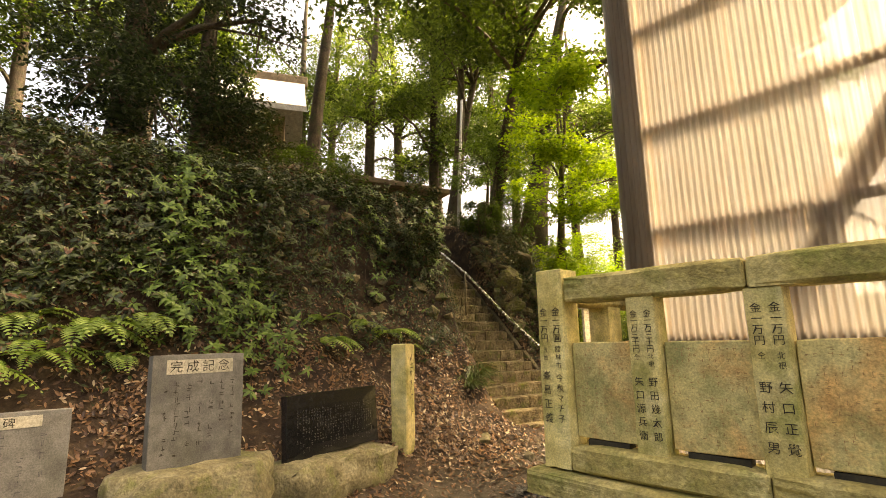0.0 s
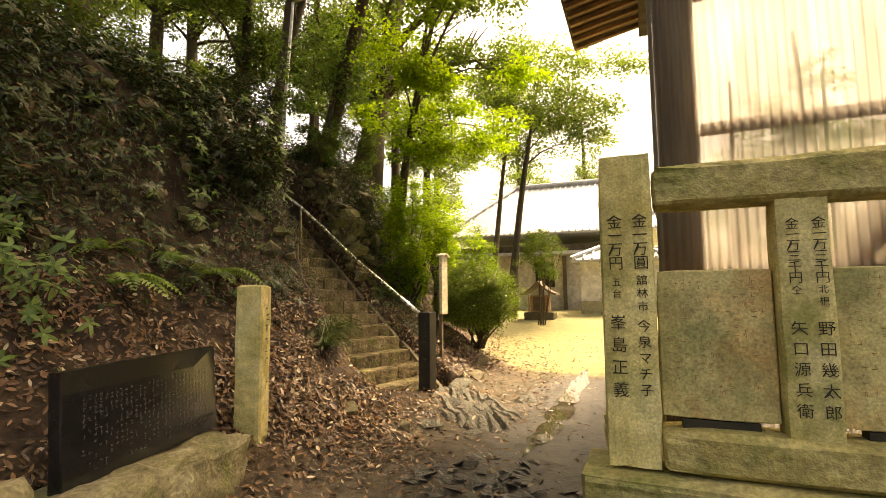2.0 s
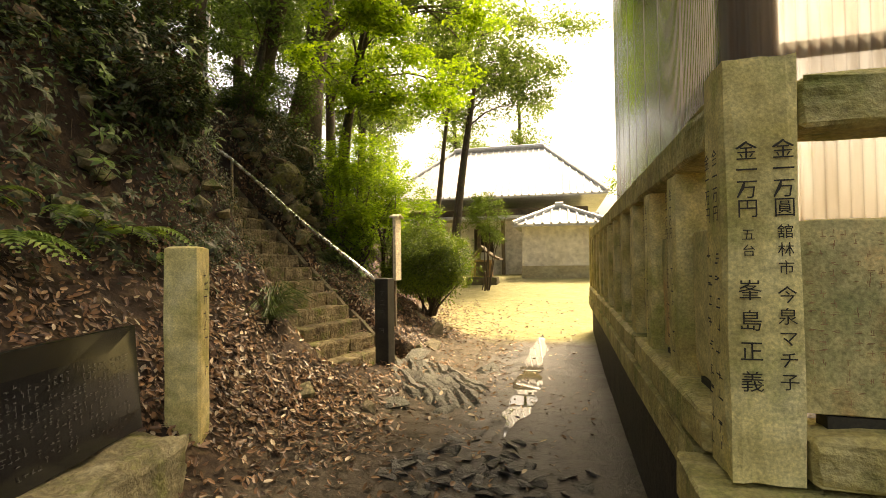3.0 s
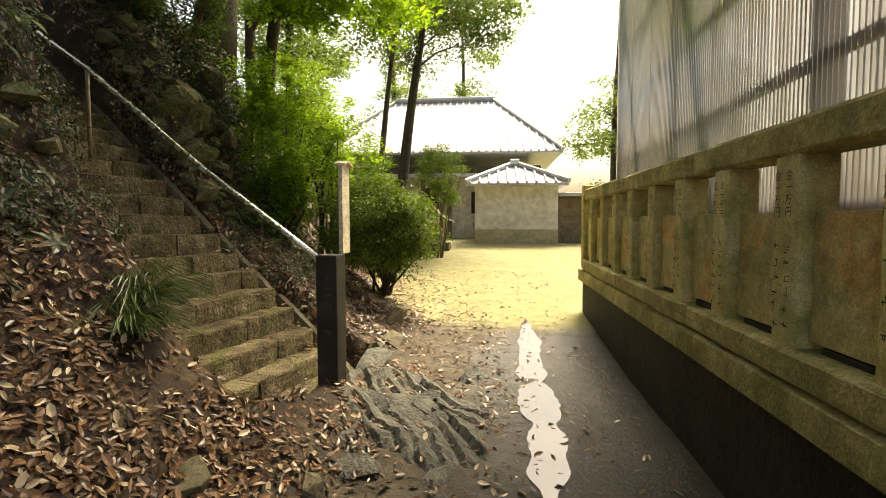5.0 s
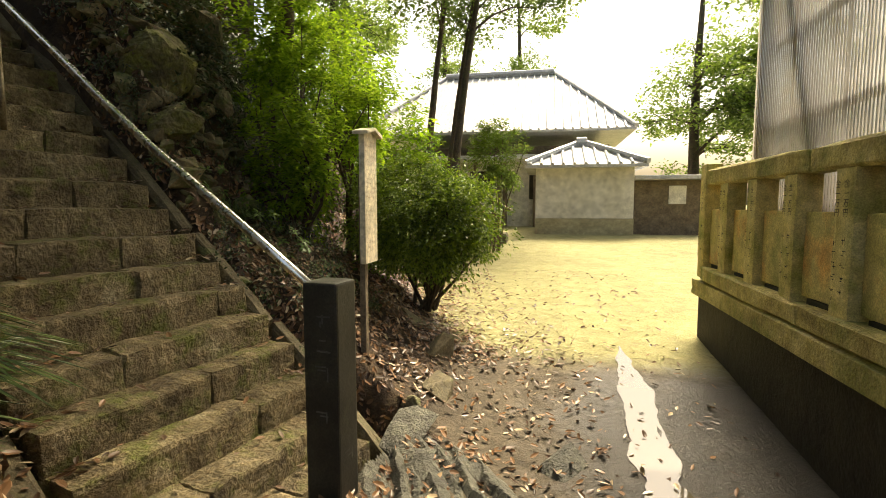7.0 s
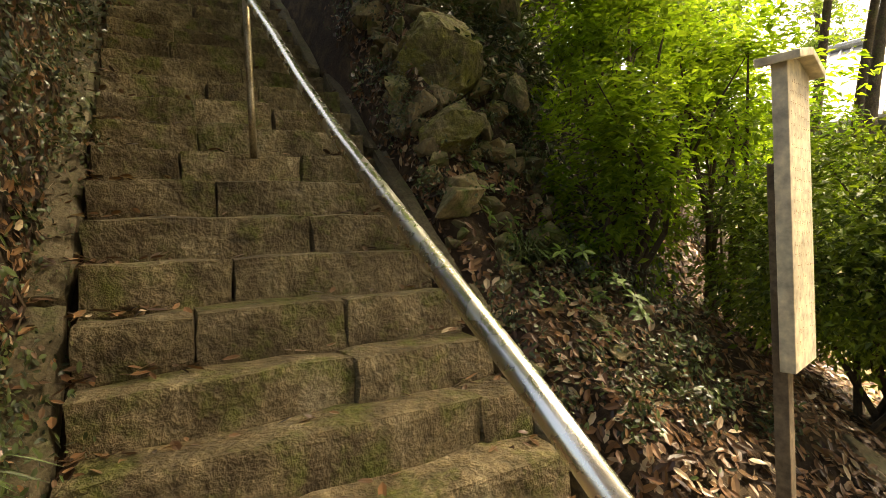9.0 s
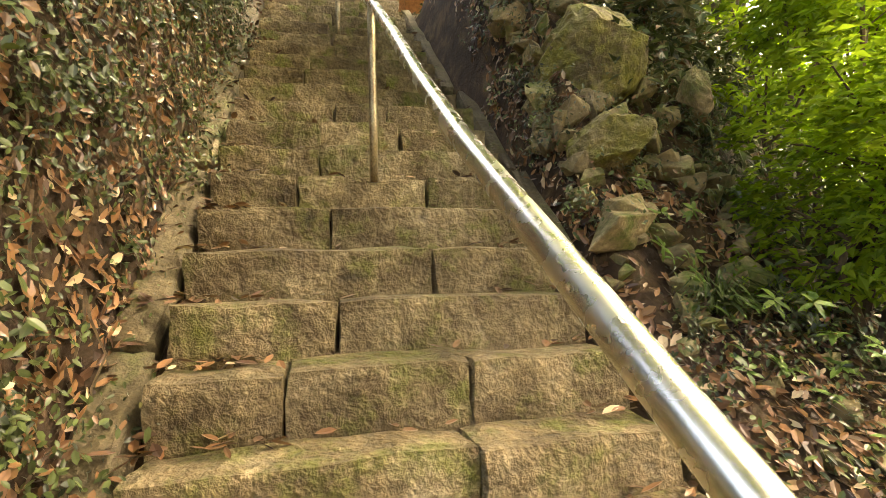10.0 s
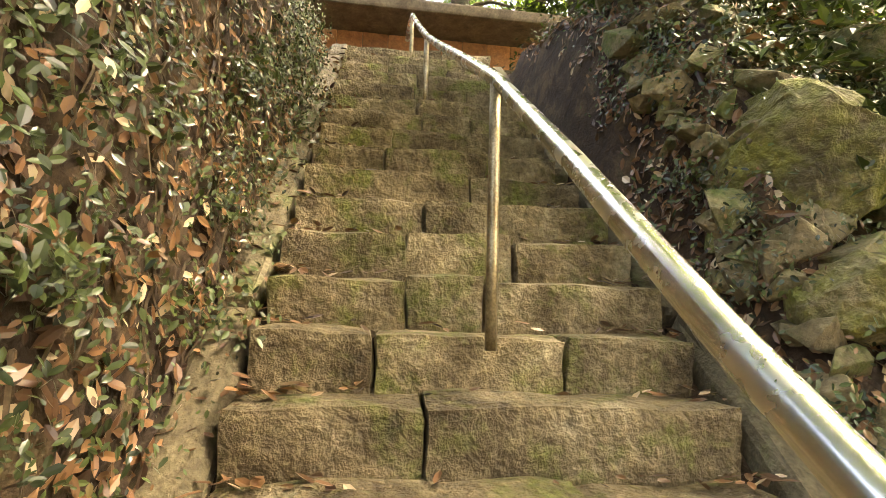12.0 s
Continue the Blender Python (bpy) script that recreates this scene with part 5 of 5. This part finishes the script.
shrub((-6.1, 9.45, 2.2), (0.62, 0.6, 1.15), 5600, 0.07, L_LIME, "bright green bushy undergrowth beside the steps", seed=2, flat=0.7, hollow=0.1)
shrub((-6.5, 9.9, 3.3), (0.8, 0.7, 0.9), 4200, 0.075, L_LIME, "bright green bushy undergrowth on the bank", seed=18, flat=0.8, hollow=0.0)
shrub((-5.9, 10.5, 2.7), (0.95, 0.9, 1.2), 4400, 0.075, L_LIME, "leafy green shrub on the sloping bank", seed=3, hollow=0.0, flat=0.7)
shrub((-6.7, 11.6, 3.4), (1.1, 1.2, 1.3), 5500, 0.08, L_LIME, "tall leafy shrub on the bank", seed=4, hollow=0.0, flat=0.7)
shrub((-6.3, 13.5, 2.4), (1.2, 1.4, 1.4), 6500, 0.09, L_MAPLE, "dense green shrub at the edge of the yard", seed=5)
shrub((-4.75, 16.0, 2.75), (0.85, 0.85, 0.95), 5000, 0.08, L_FAR, "pale green shrub at the edge of the yard", seed=6)
shrub((-7.2, 6.2, 4.2), (0.7, 0.55, 0.7), 4200, 0.06, L_COVER, "dark shrub hanging over the steps", seed=12, flat=0.2)
shrub((-6.55, 5.55, 3.3), (0.5, 0.65, 0.45), 5200, 0.06, L_COVER, "dark leafy shrub overhanging the hollow by the steps", seed=15, flat=0.3, root=(-7.0, 5.6, 3.4))
# added with the darkest leaves to stand for the hollow's shade
shrub((-6.75, 6.0, 2.5), (0.35, 0.4, 0.5), 3000, 0.055, L_CONIFER, "added shrub, leaves darkened for the shade in the hollow beside the steps", seed=16, flat=0.3)
shrub((-7.9, 8.9, 4.6), (0.8, 0.6, 0.6), 4200, 0.06, L_TREE, "green shrub above the steps", seed=13)
shrub((-9.2, 5.3, 5.2), (1.0, 1.4, 0.7), 5500, 0.075, L_TREE, "leafy shrub on the brow of the bank", seed=19)
shrub((-9.7, 3.7, 5.8), (0.9, 1.2, 0.9), 6000, 0.075, L_COVER, "dark shrub on the brow of the bank", seed=20)
shrub((-8.3, 10.6, 5.0), (1.1, 1.0, 1.0), 6000, 0.07, L_TREE, "green shrub below the pole", seed=14)


def tree(base, top, radius, clumps, leaves, size, mat, label, name="tree", seed=0, flat=0.6, reach=0.45):
    """A tapered, slightly crooked trunk, limbs to each clump, and a gappy crown."""
    r = np.random.default_rng(seed)
    base, top = Vector(base), Vector(top)
    t = thing(name, base, label, "tree", "trees of the grove")
    line = []
    for i in range(9):
        u = i / 8
        p = base.lerp(top, u) + Vector((0.14 * math.sin(u * 5 + seed), 0.14 * math.cos(u * 4 + seed * 2), 0)) * u
        line.append(p)
    line[0] = base - Vector((0, 0, 0.3))
    part("trunk", tube(line, [radius * (1.35 if i == 0 else 1.05 - 0.8 * i / 8) for i in range(9)], 12), M_BARK, t, smooth=True)
    limbs = bmesh.new()
    pts = []
    for c, cr in clumps:
        c = Vector(c)
        k = min(range(2, 9), key=lambda i: (line[i] - c).length + max(0, line[i].z - c.z + 0.3) * 1.5)
        a = line[k]
        d = (c - a).length
        mid = a.lerp(c, 0.5) + Vector((r.normal(0, 0.1), r.normal(0, 0.1), 0.12 * d))
        w = radius * (0.4 - 0.025 * k) * min(1.2, 0.5 + d / 5)
        tube([a, a.lerp(mid, 0.5) + Vector((0, 0, 0.04 * d)), mid, mid.lerp(c, 0.6), c], [w, w * 0.8, w * 0.6, w * 0.4, w * 0.15], 7, limbs)
        for _ in range(4):
            e = c + Vector(unit(1, r)[0] * cr * 0.8)
            f = mid.lerp(c, r.random())
            tube([f, f.lerp(e, 0.5) + Vector((0, 0, 0.05)), e], [w * 0.3, w * 0.2, w * 0.08], 5, limbs)
    part("branchwork", limbs, M_BARK, t, smooth=True)["kind"] = "stuff"
    per = leaves // max(1, len(clumps))
    for c, cr in clumps:
        m = 14
        sub = np.array(c) + unit(m, r) * (r.random((m, 1)) ** 0.5) * cr * np.array([1, 1, 1 - 0.45 * flat])
        k = r.integers(0, m, per)
        pts.append(sub[k] + unit(per, r) * r.random((per, 1)) ** 0.5 * cr * reach * np.array([1, 1, 1 - 0.7 * flat]))
    p = np.concatenate(pts)
    n = len(p)
    up = np.array([0, 0, 1.0]) + (1.1 - 0.5 * flat) * unit(n, r)
    L = size * r.uniform(0.6, 1.2, n)
    under(leaf_mesh("crown", p, np.cross(up, unit(n, r)), up, L, L * r.uniform(0.45, 0.65, n), mat, 0.12, 0.2), t)
    return t


def round_clumps(center, spread, count, cr, seed):
    r = np.random.default_rng(seed)
    return [(tuple(np.array(center) + unit(1, r)[0] * np.array(spread) * r.random() ** 0.4), cr * r.uniform(0.75, 1.25)) for _ in range(count)]


# the maple that leans out over the path, and the large tree beside it
tree((-7.0, 10.9, 3.9), (-5.2, 8.6, 6.6), 0.1, [((-3.45, 5.6, 5.05), 0.5), ((-3.7, 5.95, 5.35), 0.6), ((-4.1, 6.4, 5.75), 0.6), ((-4.6, 7.2, 6.0), 0.6), ((-5.3, 9.2, 4.35), 0.7), ((-5.0, 10.3, 4.7), 0.7), ((-6.0, 9.8, 5.0), 0.8), ((-5.4, 8.2, 5.6), 0.7), ((-4.6, 11.2, 5.2), 0.7), ((-6.2, 8.6, 6.3), 0.8), ((-6.6, 9.1, 5.0), 0.6), ((-6.0, 9.6, 4.35), 0.6), ((-5.3, 10.1, 5.2), 0.65), ((-5.1, 11.3, 4.9), 0.65), ((-5.2, 8.9, 5.4), 0.6), ((-3.9, 10.1, 6.0), 0.6), ((-5.6, 8.2, 5.4), 0.6)], 13500, 0.1, L_LIME, "slender maple leaning out over the steps", "maple_tree", 21, 0.9)
tree((-8.3, 11.5, 4.5), (-7.2, 12.6, 13), 0.34, [((-6.2, 11.6, 7.2), 1.0), ((-5.2, 12.6, 7.6), 1.1), ((-4.6, 11.0, 8.6), 1.1), ((-6.6, 10.0, 8.4), 1.1), ((-8.0, 10.6, 8.0), 1.1), ((-7.4, 13.6, 8.2), 1.2), ((-9.5, 12.4, 8.4), 1.2), ((-6.0, 13.6, 10), 1.3), ((-8.6, 11.2, 10.6), 1.3), ((-5.6, 10.6, 10.6), 1.2)], 9000, 0.13, L_TREE, "large dark spreading tree on the bank", "tree", 22)
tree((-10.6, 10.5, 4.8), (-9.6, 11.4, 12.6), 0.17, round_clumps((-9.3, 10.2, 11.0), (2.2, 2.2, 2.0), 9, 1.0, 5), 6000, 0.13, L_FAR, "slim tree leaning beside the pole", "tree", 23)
tree((-9.6, 1.7, 4.4), (-9.8, 1.9, 13), 0.28, round_clumps((-9.0, 1.9, 7.0), (1.6, 2.0, 2.4), 20, 0.9, 6), 18000, 0.1, L_CONIFER, "dark dense evergreen on the brow of the bank", "tree", 24, 0.7)
tree((-9.0, -1.2, 4.4), (-8.8, -1.0, 12), 0.2, round_clumps((-9.0, -1.0, 7.4), (1.5, 2.0, 2.0), 8, 0.9, 7), 6000, 0.11, L_TREE, "leafy tree on the brow of the bank", "tree", 25)
GROVE = [(-12.5, 11.6, 13, 0.2), (-14.5, 10.3, 14, 0.22), (-16.5, 13.5, 15, 0.24), (-18.5, 9.5, 15, 0.25), (-19.5, 4.0, 15, 0.25), (-17, 0.5, 13, 0.22), (-12.5, 15, 13, 0.2), (-11, 18.5, 13, 0.2), (-14.5, 19, 15, 0.22), (-19, 18, 16, 0.26), (-23, 7, 17, 0.26), (-22, 13, 17, 0.26), (-14, -3.5, 13, 0.22)]
for i, (x, y, h, rad) in enumerate(GROVE):
    z = height(x, y)
    mat = (L_TREE, L_FAR, L_TREE)[i % 3]
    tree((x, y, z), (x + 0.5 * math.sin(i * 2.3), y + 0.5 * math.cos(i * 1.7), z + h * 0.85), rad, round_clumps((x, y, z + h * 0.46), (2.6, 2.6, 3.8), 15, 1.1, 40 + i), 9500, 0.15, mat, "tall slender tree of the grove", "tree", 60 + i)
# the broad crown over the path
tree((-9.0, 7.0 + 3.6, 4.6), (-5.6, 8.4, 10.2), 0.2, [((-4.2, 7.6, 8.6), 1.4), ((-3.0, 6.2, 9.2), 1.4), ((-5.2, 5.6, 8.9), 1.4), ((-2.7, 8.2, 8.9), 1.3), ((-4.2, 9.6, 9.4), 1.4), ((-6.0, 7.2, 9.0), 1.3), ((-6.8, 5.0, 8.6), 1.4), ((-4.6, 3.6, 9.4), 1.4), ((-3.0, 4.4, 9.6), 1.3), ((-6.4, 3.0, 9.2), 1.3), ((-7.2, 8.6, 9.0), 1.2), ((-1.6, 5.6, 9.8), 1.4), ((-1.4, 7.4, 9.6), 1.3), ((-3.4, 8.8, 9.6), 1.3)], 40000, 0.15, L_TREE, "broad-crowned tree that arches over the path", "tree", 27, 0.5, 0.55)
tree((-6.2, 18.0, height(-6.2, 18.0)), (-5.4, 18.8, 9.6), 0.13, [((-4.8, 19.9, 8.2), 1.1), ((-3.8, 20.2, 7.4), 1.0), ((-2.4, 19.5, 9.8), 1.1), ((-6.2, 20.0, 7.0), 1.1), ((-3.2, 19.8, 8.8), 1.0), ((-4.3, 19.2, 10.1), 1.2), ((-6.8, 19.2, 9.2), 1.2), ((-6.0, 18.4, 10.6), 1.1)], 9000, 0.15, L_FAR, "pale leafy tree leaning over the yard", "tree", 29, 0.7, 0.6)
# tall trees on the brow, unseen crowns added to block skylight above the path
for i, (x, y) in enumerate([(-9.9, 5.4), (-10.3, 10.4), (-9.7, 2.9)]):
    z = height(x, y)
    tree((x, y, z), (x + 0.5, y + 0.3, 13.6), 0.17, round_clumps((x + 1.2, y + 0.2, 12.2), (2.4, 2.4, 1.7), 15, 1.35, 240 + i), 15000, 0.16, L_TREE, "tall slender tree on the brow of the bank, its unseen crown added to block skylight", "tree", 250 + i)
# young trees along the brow
for i, (x, y, h) in enumerate([(-10.6, 3.2, 4.6), (-10.4, 11.9, 5.0), (-12.5, 2.6, 6), (-8.2, 9.6, 3.2), (-11.6, 13.6, 6)]):
    z = height(x, y)
    tree((x, y, z), (x + 0.3, y + 0.2, z + h * 0.9), 0.06, round_clumps((x + 0.2, y, z + h * 0.62), (1.1, 1.2, h * 0.3), 9, 0.6, 140 + i), 5000, 0.1, (L_TREE, L_BRIGHT)[i % 2], "young leafy tree on the brow of the bank", "tree", 150 + i)
# thin pair by the yard, and the trees beyond the halls
for i, (x, y, dx, h) in enumerate([(-7.2, 18.6, 1.1, 9), (-6.7, 19.4, 1.4, 10)]):
    z = height(x, y)
    tree((x, y, z), (x + dx, y + 0.3, z + h), 0.12, round_clumps((x + dx * 0.9, y, z + h * 0.86), (2.6, 2.0, 2.0), 13, 1.0, 80 + i), 8000, 0.14, L_FAR, "thin leaning tree at the edge of the yard", "tree", 90 + i)
for i, (x, y, h) in enumerate([(2.4, 27.5, 11), (4.6, 25, 12), (-5.5, 37, 15), (-10, 36, 15), (-14, 30, 15), (8, 33, 14), (-12.5, 25, 13)]):
    z = height(x, y)
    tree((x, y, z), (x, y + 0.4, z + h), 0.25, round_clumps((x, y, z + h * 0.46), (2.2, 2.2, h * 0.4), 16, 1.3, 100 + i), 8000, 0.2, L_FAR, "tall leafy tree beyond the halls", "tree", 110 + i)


def stones(name, spots, mat, label, group, flat=1.0, tilt=None):
    for i, (x, y, z, size) in enumerate(spots):
        r = random.Random(i * 7 + len(spots))
        bm = shard((size * r.uniform(0.8, 1.2), size * r.uniform(0.7, 1.2), size * r.uniform(0.55, 0.9) * flat), i * 13 + len(spots))
        turn = (tilt[0] + r.uniform(-8, 8), tilt[1] + r.uniform(-8, 8), tilt[2] + r.uniform(-20, 20)) if tilt else (r.uniform(-25, 25), r.uniform(-25, 25), r.uniform(0, 180))
        tagged(link(name, bm, mat, pose(x, y, z, *turn)), label, "rock", group)


def on_slope(n, weight, lo, hi, big=0):
    """Places for stones bedded in a slope, sizes from lo to hi."""
    p, nn = scatter(n, weight)
    size = rng.uniform(lo, hi, n) * np.where(np.arange(n) < big, 1.7, 1)
    q = p + nn * size[:, None] * 0.25
    return [(*a, float(b)) for a, b in zip(q.tolist(), size)]


def on_ground(spots, sink=0.1):
    return [(x, y, height(x, y) - sink * size, size) for x, y, size in spots]


def crag(s, v, z, size, seed, label, mat, facets=18):
    """A craggy block of bedrock: planes cut off a ball, then weathered."""
    r = np.random.default_rng(seed)
    cut = unit(facets, r)
    depth = r.uniform(0.5, 0.8, facets)
    bm = bmesh.new()
    bmesh.ops.create_icosphere(bm, subdivisions=4, radius=1.15)
    for w in bm.verts:
        c = np.array(w.co)
        for m, d in zip(cut, depth):
            over = float(c @ m) - d
            if over > 0:
                c = c - m * over
        q = Vector(c)
        q += 0.06 * Vector((noise.noise(q * 3), noise.noise(q * 3 + Vector((5, 0, 0))), noise.noise(q * 3 + Vector((0, 5, 0)))))
        q += 0.05 * Vector((noise.noise(q * 9), noise.noise(q * 9 + Vector((5, 0, 0))), noise.noise(q * 9 + Vector((0, 5, 0)))))
        w.co = Vector((q.x * size[0], q.y * size[1], q.z * size[2]))
    x, y = stair_xy(s, v)
    ob = link("boulder", bm, mat, pose(x, y, z, 0, 0, 167))
    return tagged(ob, label, "boulder", "crags beside the steps")


crag(2.78, 1.24, 2.9, (0.46, 0.4, 0.5), 3, "large craggy mossy boulder bulging from the bank", M_CRAG)
crag(2.45, 1.12, 2.38, (0.22, 0.18, 0.22), 4, "blocky mossy rock below the large boulder", M_CRAG, 14)
crag(2.42, 1.6, 2.66, (0.11, 0.1, 0.15), 6, "pointed pale rock lodged in the bank", M_ROCK, 14)
crag(2.68, 1.12, 2.62, (0.14, 0.1, 0.15), 8, "small tan rock wedged under the boulder", M_ROCK, 14)
crag(3.3, 1.9, 3.5, (0.4, 0.35, 0.5), 9, "tall brown crag at the edge of the bank", M_ROCK, 14)
r0 = random.Random(11)
stones("rock", on_slope(230, np.where((G_V > 0.92) & (G_V < 2.1) & (G_S > 1.3) & (G_S < 4.4), np.exp(-((G_S - 2.9) / 0.9) ** 2) + 0.1, 0), 0.045, 0.135, 14), M_ROCK, "angular mossy brown rock in the cut bank", "rocks beside the steps")
stones("rock", on_slope(80, np.where((G_V < -1.2) & (G_MID[:, 1] > 3.0) & (G_MID[:, 1] < 6.3) & (G_MID[:, 2] > 1.9) & (G_MID[:, 2] < 3.9), 1.0, 0), 0.05, 0.14, 8), M_ROCK, "yellowish rock showing in the earth bank", "rocks in the bank")
stones("slate_slab", on_ground([(r0.uniform(-4.5, -3.45), r0.uniform(5.7, 7.9), r0.uniform(0.12, 0.3)) for _ in range(16)], 0.0), M_BEDROCK, "flat wet dark slate slab in the path", "slates in the path", 0.15, (17, -9, 40))
stones("slate_slab", on_ground([(r0.gauss(-3.1, 0.32), r0.gauss(4.7, 0.3), r0.uniform(0.05, 0.14)) for _ in range(95)], 0.0), M_WETROCK, "small wet dark stone in the mud", "slates in the path", 0.3)
stones("rock", on_ground([(-4.75, 5.2, 0.14), (-4.3, 5.6, 0.12), (-4.45, 8.6, 0.2), (-4.6, 9.2, 0.22), (-4.9, 9.6, 0.25), (-4.55, 8.2, 0.16)]), M_CURB, "grey stone lying among fallen leaves", "stones at the foot of the bank")
